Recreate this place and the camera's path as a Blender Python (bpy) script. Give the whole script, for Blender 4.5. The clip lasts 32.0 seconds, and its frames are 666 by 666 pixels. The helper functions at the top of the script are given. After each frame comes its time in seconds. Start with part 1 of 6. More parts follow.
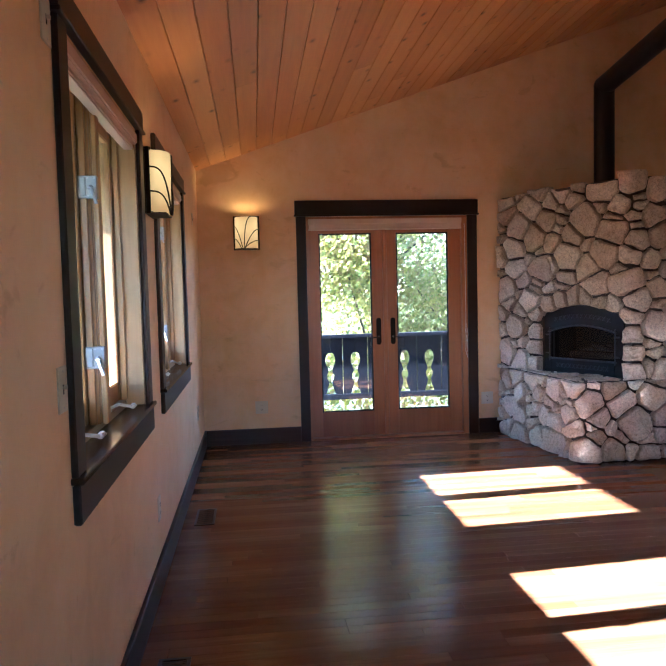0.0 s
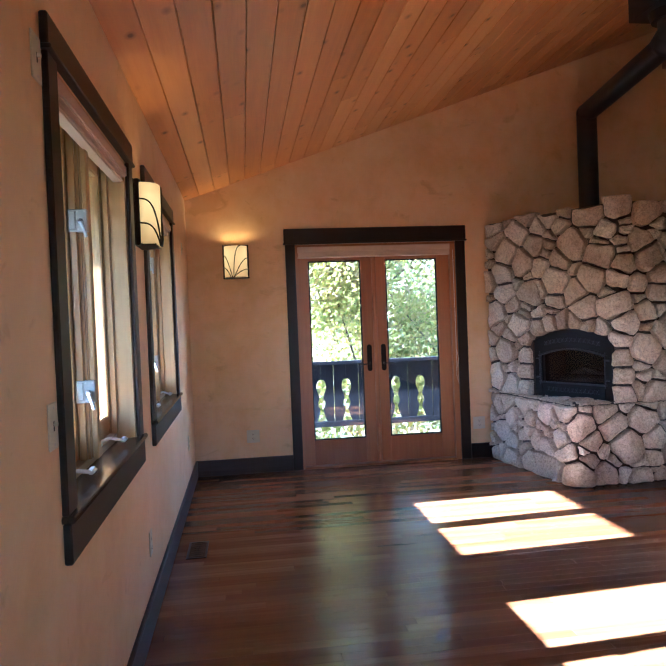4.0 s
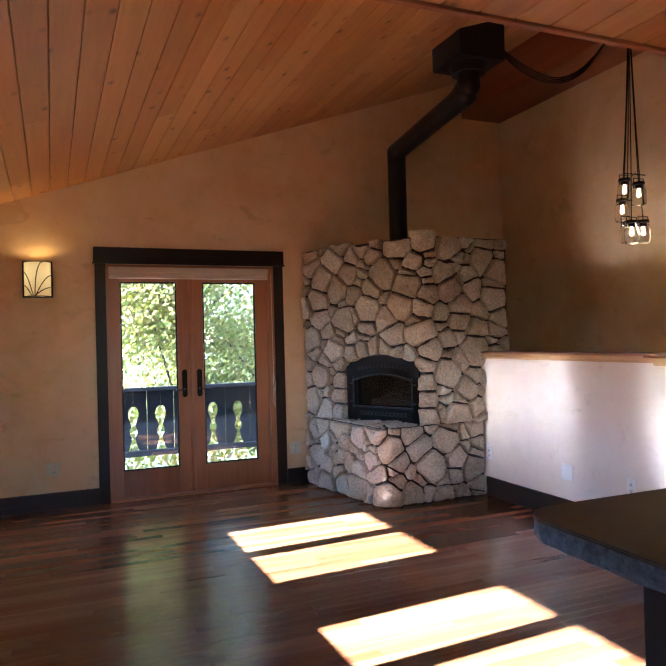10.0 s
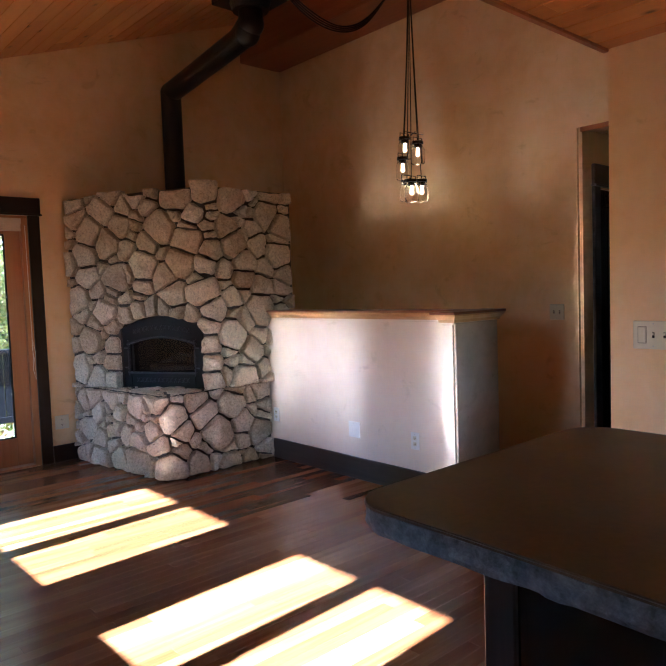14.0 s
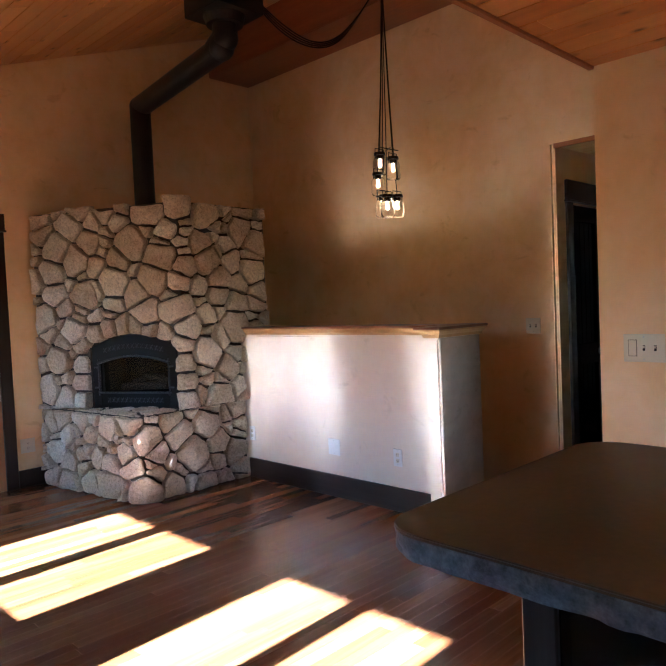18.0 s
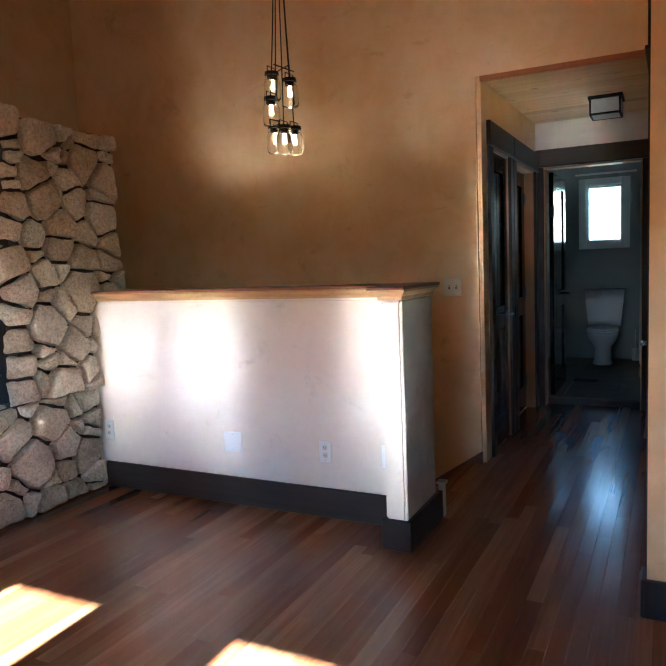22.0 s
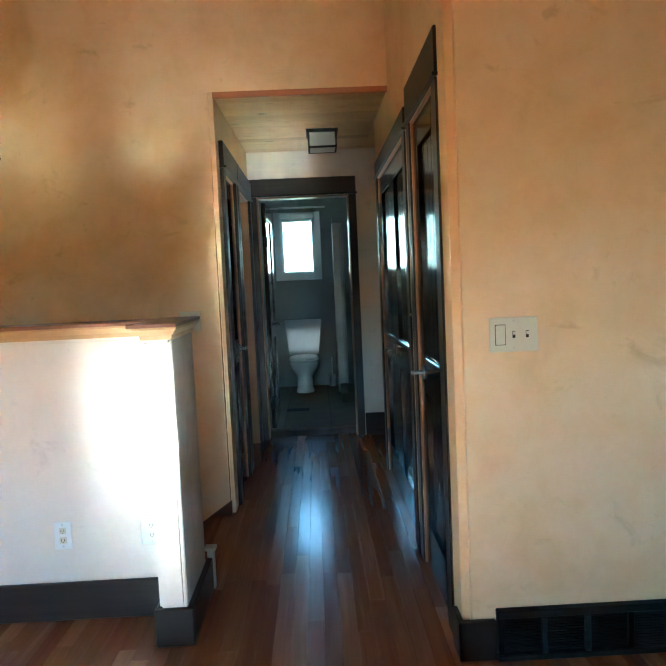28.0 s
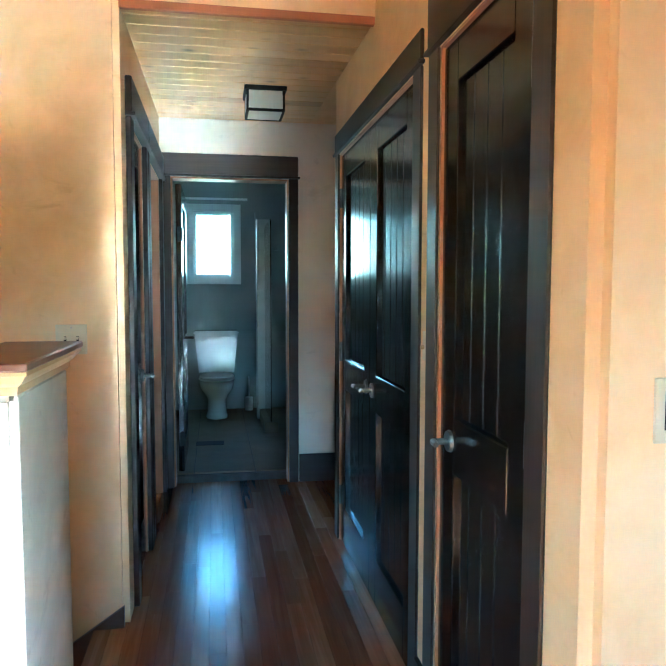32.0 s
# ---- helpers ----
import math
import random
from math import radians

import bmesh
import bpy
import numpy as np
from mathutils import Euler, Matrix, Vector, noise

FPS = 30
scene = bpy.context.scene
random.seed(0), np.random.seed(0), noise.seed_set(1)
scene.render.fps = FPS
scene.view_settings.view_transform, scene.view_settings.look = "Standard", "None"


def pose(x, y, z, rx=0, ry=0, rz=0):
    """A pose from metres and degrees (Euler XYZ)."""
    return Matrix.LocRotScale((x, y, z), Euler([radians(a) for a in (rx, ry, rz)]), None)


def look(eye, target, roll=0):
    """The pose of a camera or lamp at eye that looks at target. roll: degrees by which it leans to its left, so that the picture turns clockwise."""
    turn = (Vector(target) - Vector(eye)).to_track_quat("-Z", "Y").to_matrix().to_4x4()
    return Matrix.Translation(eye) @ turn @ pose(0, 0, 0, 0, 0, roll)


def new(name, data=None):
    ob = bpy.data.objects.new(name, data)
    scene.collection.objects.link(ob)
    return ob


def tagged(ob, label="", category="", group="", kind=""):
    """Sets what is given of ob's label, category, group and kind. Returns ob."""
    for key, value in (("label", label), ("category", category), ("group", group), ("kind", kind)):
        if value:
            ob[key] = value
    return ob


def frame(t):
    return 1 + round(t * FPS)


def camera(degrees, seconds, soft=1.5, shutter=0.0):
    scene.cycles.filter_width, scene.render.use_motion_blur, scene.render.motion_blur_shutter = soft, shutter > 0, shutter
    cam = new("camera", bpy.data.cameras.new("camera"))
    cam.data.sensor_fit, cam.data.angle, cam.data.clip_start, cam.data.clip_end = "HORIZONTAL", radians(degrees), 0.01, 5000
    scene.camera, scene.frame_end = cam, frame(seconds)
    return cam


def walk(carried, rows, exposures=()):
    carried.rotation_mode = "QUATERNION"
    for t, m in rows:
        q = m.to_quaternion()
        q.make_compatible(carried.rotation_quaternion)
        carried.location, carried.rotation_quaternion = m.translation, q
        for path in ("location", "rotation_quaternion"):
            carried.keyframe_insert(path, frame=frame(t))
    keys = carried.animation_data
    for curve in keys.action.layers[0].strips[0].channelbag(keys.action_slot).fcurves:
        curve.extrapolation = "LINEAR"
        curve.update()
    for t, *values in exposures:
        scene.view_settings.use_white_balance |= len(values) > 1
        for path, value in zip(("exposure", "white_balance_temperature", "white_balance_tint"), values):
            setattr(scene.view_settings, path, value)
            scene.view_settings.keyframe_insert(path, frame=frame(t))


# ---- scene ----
cam = camera(52.5, 32.0)
PATH = [
    (0, (0.48, 1.324, 1.361), (0.71, 3.307, 1.244), -1.4),
    (0.5, (0.477, 1.332, 1.366), (0.716, 3.315, 1.258), -1.8),
    (1, (0.476, 1.332, 1.364), (0.724, 3.314, 1.267), -1.8),
    (1.5, (0.479, 1.333, 1.365), (0.735, 3.313, 1.264), -1.8),
    (2, (0.471, 1.337, 1.357), (0.721, 3.319, 1.261), -1.9),
    (2.5, (0.47, 1.341, 1.361), (0.707, 3.325, 1.278), -2.0),
    (4.5, (0.473, 1.321, 1.379), (0.753, 3.301, 1.351), -2.2),
    (5, (0.472, 1.312, 1.381), (0.773, 3.29, 1.366), -2.0),
    (5.5, (0.471, 1.314, 1.382), (0.8, 3.286, 1.371), -1.7),
    (6, (0.471, 1.326, 1.378), (0.826, 3.294, 1.366), -1.7),
    (6.5, (0.474, 1.328, 1.377), (0.866, 3.289, 1.367), -2.0),
    (7, (0.5, 1.313, 1.393), (0.922, 3.267, 1.362), -2.7),
    (7.5, (0.474, 1.327, 1.385), (0.943, 3.271, 1.363), -2.2),
    (8, (0.503, 1.32, 1.394), (1.006, 3.255, 1.377), -2.1),
    (8.5, (0.497, 1.336, 1.38), (1.059, 3.256, 1.392), -1.9),
    (9, (0.503, 1.339, 1.365), (1.137, 3.235, 1.391), -1.8),
    (9.5, (0.528, 1.357, 1.361), (1.23, 3.23, 1.388), -1.3),
    (10, (0.524, 1.38, 1.362), (1.295, 3.225, 1.38), -1.5),
    (10.5, (0.555, 1.378, 1.362), (1.364, 3.208, 1.368), -1.7),
    (11, (0.577, 1.376, 1.358), (1.397, 3.2, 1.336), -1.0),
    (11.5, (0.589, 1.408, 1.361), (1.449, 3.213, 1.308), -1.7),
    (12, (0.588, 1.453, 1.371), (1.511, 3.224, 1.28), -1.6),
    (12.5, (0.657, 1.505, 1.367), (1.655, 3.236, 1.28), -1.0),
    (13, (0.676, 1.564, 1.358), (1.747, 3.251, 1.281), -0.1),
    (13.5, (0.66, 1.639, 1.352), (1.871, 3.228, 1.25), -1.4),
    (14, (0.626, 1.709, 1.372), (1.952, 3.201, 1.245), -2.0),
    (14.5, (0.594, 1.769, 1.369), (1.983, 3.201, 1.229), -1.7),
    (16.5, (0.564, 1.832, 1.366), (2.034, 3.185, 1.269), -2.0),
    (17, (0.542, 1.845, 1.376), (2.01, 3.201, 1.293), -1.7),
    (17.5, (0.546, 1.86, 1.38), (1.991, 3.241, 1.303), -2.0),
    (18, (0.563, 1.848, 1.38), (1.98, 3.257, 1.294), -2.5),
    (18.5, (0.566, 1.836, 1.39), (1.984, 3.244, 1.316), -2.8),
    (19, (0.544, 1.849, 1.381), (1.99, 3.227, 1.292), -2.2),
    (19.5, (0.568, 1.922, 1.38), (2.051, 3.258, 1.25), -2.3),
    (20, (0.66, 2.125, 1.358), (2.186, 3.405, 1.175), -1.7),
    (20.5, (0.767, 2.379, 1.31), (2.288, 3.655, 1.071), 1.0),
    (21, (0.773, 2.609, 1.272), (2.403, 3.75, 1.067), -0.8),
    (21.5, (0.812, 2.878, 1.296), (2.504, 3.925, 1.094), -0.6),
    (22, (0.877, 3.043, 1.331), (2.654, 3.939, 1.129), -2.3),
    (22.5, (0.872, 3.247, 1.314), (2.772, 3.839, 1.116), -3.3),
    (23, (0.851, 3.345, 1.325), (2.801, 3.732, 1.1), -3.7),
    (23.5, (0.862, 3.358, 1.329), (2.832, 3.634, 1.119), -2.1),
    (24, (0.858, 3.395, 1.331), (2.842, 3.547, 1.121), -2.7),
    (24.5, (0.874, 3.433, 1.329), (2.86, 3.521, 1.111), -2.7),
    (25, (0.916, 3.471, 1.329), (2.905, 3.472, 1.126), -3.1),
    (25.5, (0.932, 3.491, 1.321), (2.923, 3.452, 1.129), -2.5),
    (27.5, (1.039, 3.547, 1.327), (3.031, 3.515, 1.143), -2.4),
    (28, (1.208, 3.578, 1.342), (3.202, 3.533, 1.193), -2.6),
    (28.5, (1.369, 3.609, 1.339), (3.363, 3.572, 1.193), -2.2),
    (29, (1.572, 3.668, 1.334), (3.565, 3.637, 1.169), -2.5),
    (29.5, (1.781, 3.693, 1.331), (3.771, 3.615, 1.148), -1.5),
    (30, (1.99, 3.69, 1.344), (3.981, 3.592, 1.187), -0.5),
    (30.5, (2.172, 3.693, 1.354), (4.167, 3.625, 1.225), 0.5),
    (31, (2.329, 3.744, 1.355), (4.323, 3.618, 1.266), -1.0),
    (31.5, (2.391, 3.771, 1.359), (4.375, 3.54, 1.251), 0.2),
    (32, (2.407, 3.763, 1.356), (4.373, 3.42, 1.222), 0.1),
]
EXPOSURES = [(0, 5.2, 4750, 15), (5, 5.35, 4700, 12), (9, 5.05, 4950, 9), (11, 5.1, 5000, 9), (12, 4.9, 5100, 11), (13, 4.95, 5100, 10), (17, 5.2, 5100, 7), (19, 5.15, 5100, 6), (20, 5.0, 5150, 7), (22, 5.35, 4950, 0), (23, 5.3, 4850, -6), (24, 5.5, 4750, -10), (25, 5.75, 4600, -12), (28, 6.0, 4650, -16), (30, 6.15, 4600, -17), (31, 6.45, 4500, -17), (32, 7.0, 4150, -18)]
walk(cam, [(t, look(eye, target, roll)) for t, eye, target, roll in PATH], EXPOSURES)

# ---- light ----
SUN_WAY = Vector((1.0, 0.063, -0.57)).normalized()
world = bpy.data.worlds.new("world")
scene.world = world
world.use_nodes = True
wn = world.node_tree.nodes
wl = world.node_tree.links
sky = wn.new("ShaderNodeTexSky")
sky.sky_type = "NISHITA"
sky.sun_disc = False
sky.dust_density = 0.0
sky.sun_elevation = math.asin(-SUN_WAY.z)
sky.sun_rotation = math.atan2(-SUN_WAY.x, -SUN_WAY.y)
wl.new(sky.outputs[0], wn["Background"].inputs[0])
wn["Background"].inputs[1].default_value = 0.05
# light mirrored by the varnished floor onto the walls stays crisp
scene.cycles.caustics_reflective = True
scene.cycles.blur_glossy = 0.0
scene.cycles.sample_clamp_indirect = 5.0

sun_data = bpy.data.lights.new("sun", "SUN")
sun_data.energy = 5.0
sun_data.angle = radians(0.6)
sun_data.color = (1.0, 0.95, 0.87)
sun = new("sun", sun_data)
sun.matrix_world = look((-20, -2.4, 12), Vector((-20, -2.4, 12)) + SUN_WAY)


# ---- materials ----
def node_mat(name):
    m = bpy.data.materials.new(name)
    m.use_nodes = True
    nt = m.node_tree
    return m, nt, nt.nodes["Principled BSDF"]


def ramp(nt, fac, stops):
    r = nt.nodes.new("ShaderNodeValToRGB")
    while len(r.color_ramp.elements) < len(stops):
        r.color_ramp.elements.new(0.5)
    for e, (p, c) in zip(r.color_ramp.elements, stops):
        e.position, e.color = p, (*c, 1)
    nt.links.new(fac, r.inputs[0])
    return r.outputs[0]


def noise_tex(nt, vec, scale, detail=4.0, rough=0.55, dist=0.0):
    n = nt.nodes.new("ShaderNodeTexNoise")
    n.inputs["Scale"].default_value = scale
    n.inputs["Detail"].default_value = detail
    n.inputs["Roughness"].default_value = rough
    n.inputs["Distortion"].default_value = dist
    if vec is not None:
        nt.links.new(vec, n.inputs["Vector"])
    return n.outputs["Fac"]


def place_vec(nt, stretch=(1, 1, 1), shift=None):
    g = nt.nodes.new("ShaderNodeNewGeometry")
    mp = nt.nodes.new("ShaderNodeMapping")
    mp.inputs["Scale"].default_value = stretch
    nt.links.new(g.outputs["Position"], mp.inputs["Vector"])
    if shift is not None:
        nt.links.new(shift, mp.inputs["Location"])
    return mp.outputs["Vector"]


def mix_rgb(nt, fac, a, b, mode="MIX"):
    m = nt.nodes.new("ShaderNodeMix")
    m.data_type, m.blend_type = "RGBA", mode
    for sock, v in ((m.inputs[0], fac), (m.inputs[6], a), (m.inputs[7], b)):
        if hasattr(v, "default_value"):
            nt.links.new(v, sock)
        else:
            sock.default_value = v if isinstance(v, float) else (*v, 1)
    return m.outputs[2]


def math_node(nt, op, a, b=0.0):
    m = nt.nodes.new("ShaderNodeMath")
    m.operation = op
    for sock, v in ((m.inputs[0], a), (m.inputs[1], b)):
        if hasattr(v, "default_value"):
            nt.links.new(v, sock)
        else:
            sock.default_value = v
    return m.outputs[0]


def add_bump(nt, p, height, strength, distance):
    b = nt.nodes.new("ShaderNodeBump")
    b.inputs["Strength"].default_value = strength
    b.inputs["Distance"].default_value = distance
    nt.links.new(height, b.inputs["Height"])
    nt.links.new(b.outputs[0], p.inputs["Normal"])


def piece_random(nt):
    """A number of its own for every piece, whether object or island."""
    o = nt.nodes.new("ShaderNodeObjectInfo")
    g = nt.nodes.new("ShaderNodeNewGeometry")
    return math_node(nt, "FRACT", math_node(nt, "ADD", o.outputs["Random"], g.outputs["Random Per Island"]))


def plain(name, low, high, rough=0.5, metal=0.0, scale=6.0, fine=60.0, bump=0.15, dist=0.002, rough_var=0.1, coat=0.0):
    """Two tones in blotches, fine grain in the relief."""
    m, nt, p = node_mat(name)
    v = place_vec(nt)
    big = noise_tex(nt, v, scale, 5)
    small = noise_tex(nt, v, fine, 3)
    both = math_node(nt, "ADD", math_node(nt, "MULTIPLY", big, 0.7), math_node(nt, "MULTIPLY", small, 0.3))
    nt.links.new(ramp(nt, both, [(0.32, low), (0.68, high)]), p.inputs["Base Color"])
    r = math_node(nt, "ADD", math_node(nt, "MULTIPLY", big, rough_var), rough - rough_var / 2)
    nt.links.new(r, p.inputs["Roughness"])
    p.inputs["Metallic"].default_value = metal
    p.inputs["Coat Weight"].default_value = coat
    add_bump(nt, p, both, bump, dist)
    return m


def wood(name, tones, axis, rough=0.4, grain=1.0, knots=0.0, bump=0.12, coat=0.0, per_piece=0.7, spec=0.5, coat_rough=0.1, rough_var=0.1):
    """Grain along one axis of the room; every piece takes a tone of its own."""
    m, nt, p = node_mat(name)
    rnd = piece_random(nt)
    cx = nt.nodes.new("ShaderNodeCombineXYZ")
    for k in range(3):
        nt.links.new(math_node(nt, "MULTIPLY", rnd, 37.0 + 11 * k), cx.inputs[k])
    s = [22 * grain] * 3
    s["xyz".index(axis)] = 1.3 * grain
    v = place_vec(nt, s, cx.outputs[0])
    g1 = noise_tex(nt, v, 1.0, 6, 0.6, 0.6)
    s2 = [110 * grain] * 3
    s2["xyz".index(axis)] = 3.0 * grain
    g2 = noise_tex(nt, place_vec(nt, s2, cx.outputs[0]), 1.0, 3)
    f = math_node(nt, "ADD", math_node(nt, "MULTIPLY", g1, 0.75), math_node(nt, "MULTIPLY", g2, 0.25))
    f = math_node(nt, "ADD", math_node(nt, "MULTIPLY", f, 1.0 - per_piece * 0.55), math_node(nt, "MULTIPLY", rnd, per_piece * 0.55))
    col = ramp(nt, f, [(0.22 + 0.5 * i / (len(tones) - 1), c) for i, c in enumerate(tones)])
    if knots:
        s3 = [8.0] * 3
        s3["xyz".index(axis)] = 5.0
        vo = nt.nodes.new("ShaderNodeTexVoronoi")
        vo.inputs["Scale"].default_value = 1.0
        nt.links.new(place_vec(nt, s3, cx.outputs[0]), vo.inputs["Vector"])
        some = nt.nodes.new("ShaderNodeSeparateColor")
        nt.links.new(vo.outputs["Color"], some.inputs[0])
        pick = ramp(nt, some.outputs[0], [(0.30, (0, 0, 0)), (0.42, (1, 1, 1))])
        near = ramp(nt, vo.outputs["Distance"], [(0.06, (1, 1, 1)), (0.11, (0.5, 0.5, 0.5)), (0.22, (0, 0, 0))])
        k = math_node(nt, "MULTIPLY", math_node(nt, "MULTIPLY", near, pick), knots)
        col = mix_rgb(nt, k, col, tuple(c * 0.22 for c in tones[0]))
    nt.links.new(col, p.inputs["Base Color"])
    nt.links.new(math_node(nt, "ADD", math_node(nt, "MULTIPLY", g1, rough_var), rough - rough_var / 2), p.inputs["Roughness"])
    p.inputs["Coat Weight"].default_value = coat
    p.inputs["Coat Roughness"].default_value = coat_rough
    p.inputs["Specular IOR Level"].default_value = spec
    add_bump(nt, p, f, bump, 0.0015)
    return m


def plaster(name, tones):
    """Hand-troweled coloured plaster: wide clouds, smaller patches, trowel relief."""
    m, nt, p = node_mat(name)
    v = place_vec(nt)
    wide = noise_tex(nt, v, 1.1, 4, 0.6, 0.5)
    patch = noise_tex(nt, v, 5.5, 6, 0.65, 0.4)
    fine = noise_tex(nt, v, 45, 4)
    spots = ramp(nt, noise_tex(nt, v, 8.5, 3, 0.6, 1.5), [(0.66, (0, 0, 0)), (0.74, (1, 1, 1))])
    f = math_node(nt, "ADD", math_node(nt, "MULTIPLY", wide, 0.55), math_node(nt, "MULTIPLY", patch, 0.45))
    col = ramp(nt, f, [(0.3, tones[0]), (0.5, tones[1]), (0.7, tones[2])])
    stain = ramp(nt, noise_tex(nt, place_vec(nt, (1.0, 1.0, 1.6)), 3.1, 5, 0.62, 0.8), [(0.62, (0, 0, 0)), (0.70, (1, 1, 1))])
    col = mix_rgb(nt, math_node(nt, "MULTIPLY", stain, 0.42), col, tuple(c * 0.72 for c in tones[0]))
    col = mix_rgb(nt, math_node(nt, "MULTIPLY", spots, 0.3), col, tuple(c * 0.8 for c in tones[0]))
    nt.links.new(col, p.inputs["Base Color"])
    nt.links.new(math_node(nt, "ADD", math_node(nt, "MULTIPLY", patch, 0.3), 0.45), p.inputs["Roughness"])
    h = math_node(nt, "ADD", math_node(nt, "MULTIPLY", patch, 0.8), math_node(nt, "MULTIPLY", fine, 0.12))
    add_bump(nt, p, h, 0.22, 0.006)
    return m


M_PLASTER = plaster("plaster", [(0.64, 0.405, 0.175), (0.75, 0.53, 0.28), (0.80, 0.62, 0.40)])
# on the half wall the paler tone holds white light off the floor
M_PALE = plaster("pale_plaster", [(0.66, 0.55, 0.43), (0.72, 0.62, 0.51), (0.76, 0.68, 0.58)])
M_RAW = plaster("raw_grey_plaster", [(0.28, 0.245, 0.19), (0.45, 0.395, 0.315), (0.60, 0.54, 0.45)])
M_FLOOR = wood("oak_floor", [(0.098, 0.030, 0.0115), (0.145, 0.052, 0.020), (0.19, 0.079, 0.033), (0.275, 0.138, 0.064)], "x", 0.27, 1.0, 0.0, 0.006, coat=0.29, coat_rough=0.135, per_piece=0.66, spec=0.14, rough_var=0.012)
# the varnish is brushed along the boards
fl_nt = M_FLOOR.node_tree
fl_way = fl_nt.nodes.new("ShaderNodeCombineXYZ")
fl_way.inputs[0].default_value = 1.0
fl_nt.links.new(fl_way.outputs[0], fl_nt.nodes["Principled BSDF"].inputs["Tangent"])
fl_nt.nodes["Principled BSDF"].inputs["Anisotropic"].default_value = 0.5
# brown varnish taken near black, since the sill should lie mostly in shade
M_SILL = wood("varnished_sill", [(0.008, 0.005, 0.003), (0.014, 0.008, 0.005), (0.022, 0.013, 0.008)], "y", 0.22, 1.0)
M_CEIL = wood("pine_ceiling", [(0.38, 0.145, 0.036), (0.52, 0.225, 0.060), (0.62, 0.31, 0.095)], "y", 0.38, 0.8, 0.9, 0.1, per_piece=0.6)
# the same pine, yellower and lighter for the light on the hall ceiling
M_CEIL_HALL = wood("pine_hall_ceiling", [(0.42, 0.23, 0.075), (0.60, 0.38, 0.15), (0.70, 0.48, 0.21)], "y", 0.38, 0.8, 0.8, 0.1)
M_BEAM = wood("fir_beam", [(0.20, 0.060, 0.020), (0.30, 0.10, 0.035), (0.36, 0.13, 0.05)], "y", 0.4, 0.8, 0.0, 0.1)
M_PINE_Z = wood("pine_upright", [(0.30, 0.155, 0.05), (0.43, 0.25, 0.095), (0.53, 0.34, 0.15)], "z", 0.35, 1.0)
M_PINE_Y = wood("pine_along", [(0.30, 0.155, 0.05), (0.43, 0.25, 0.095), (0.53, 0.34, 0.15)], "y", 0.35, 1.0)
M_DOORWOOD = wood("fir_door", [(0.26, 0.095, 0.034), (0.37, 0.155, 0.06), (0.45, 0.21, 0.088)], "z", 0.35, 1.0)
M_DARK_Z = wood("dark_timber_upright", [(0.010, 0.0065, 0.005), (0.022, 0.014, 0.0105), (0.052, 0.035, 0.027)], "z", 0.42, 0.8, 0.5, 0.6, spec=0.3)
M_DARK_X = wood("dark_timber_across", [(0.010, 0.0065, 0.005), (0.022, 0.014, 0.0105), (0.052, 0.035, 0.027)], "x", 0.42, 0.8, 0.5, 0.6, spec=0.3)
M_DARK_Y = wood("dark_timber_along", [(0.010, 0.0065, 0.005), (0.022, 0.014, 0.0105), (0.052, 0.035, 0.027)], "y", 0.42, 0.8, 0.5, 0.6, spec=0.3)
M_BLACKDOOR = wood("black_stained_door", [(0.006, 0.005, 0.005), (0.010, 0.008, 0.008), (0.018, 0.014, 0.013)], "z", 0.15, 1.0, 0.0, 0.2)
M_BLACK_METAL = plain("black_metal", (0.003, 0.003, 0.0035), (0.006, 0.006, 0.007), 0.6, 0.0, 8, 90, 0.1)
M_BLACK_FLUE = plain("black_flue", (0.010, 0.009, 0.009), (0.016, 0.015, 0.015), 0.42, 0.3, 5, 70, 0.05)
M_BLACK_METAL.node_tree.nodes["Principled BSDF"].inputs["Specular IOR Level"].default_value = 0.2
M_BRONZE = plain("dark_bronze", (0.020, 0.014, 0.010), (0.040, 0.028, 0.020), 0.4, 0.8, 12, 90, 0.1)
M_STEEL = plain("brushed_steel", (0.45, 0.45, 0.44), (0.62, 0.62, 0.61), 0.3, 1.0, 15, 120, 0.05)
M_BRASS = plain("old_brass", (0.40, 0.29, 0.13), (0.55, 0.42, 0.20), 0.35, 1.0, 20, 120, 0.05)
M_IVORY = plain("ivory_plastic", (0.60, 0.56, 0.41), (0.66, 0.62, 0.47), 0.35, 0, 5, 60, 0.02)
M_WHITE_PLASTIC = plain("white_plastic", (0.72, 0.72, 0.70), (0.78, 0.78, 0.76), 0.3, 0, 5, 60, 0.02)
M_LOCK = plain("grey_white_metal", (0.34, 0.35, 0.34), (0.42, 0.43, 0.42), 0.35, 0, 5, 60, 0.02)
M_VENT = plain("worn_bronze_grille", (0.08, 0.06, 0.045), (0.16, 0.12, 0.09), 0.4, 0.6, 20, 120, 0.1)
# near black; thin sheets of it paint the shade in slots, gaps and ducts
M_SLOT = plain("dark_slot", (0.003, 0.003, 0.003), (0.006, 0.006, 0.006), 0.8, 0, 9, 60, 0.02)
M_BLIND = plain("blind_fabric", (0.62, 0.51, 0.40), (0.70, 0.59, 0.47), 0.7, 0, 8, 160, 0.2)
M_BLIND_PINK = plain("blind_cassette", (0.52, 0.36, 0.30), (0.58, 0.42, 0.35), 0.4, 0, 6, 90, 0.05)
M_CONCRETE_TOP = plain("stained_concrete", (0.020, 0.010, 0.004), (0.085, 0.047, 0.019), 0.40, 0, 4, 50, 0.2, 0.002, 0.30)
M_CONCRETE_TOP.node_tree.nodes["Principled BSDF"].inputs["Specular IOR Level"].default_value = 0.28
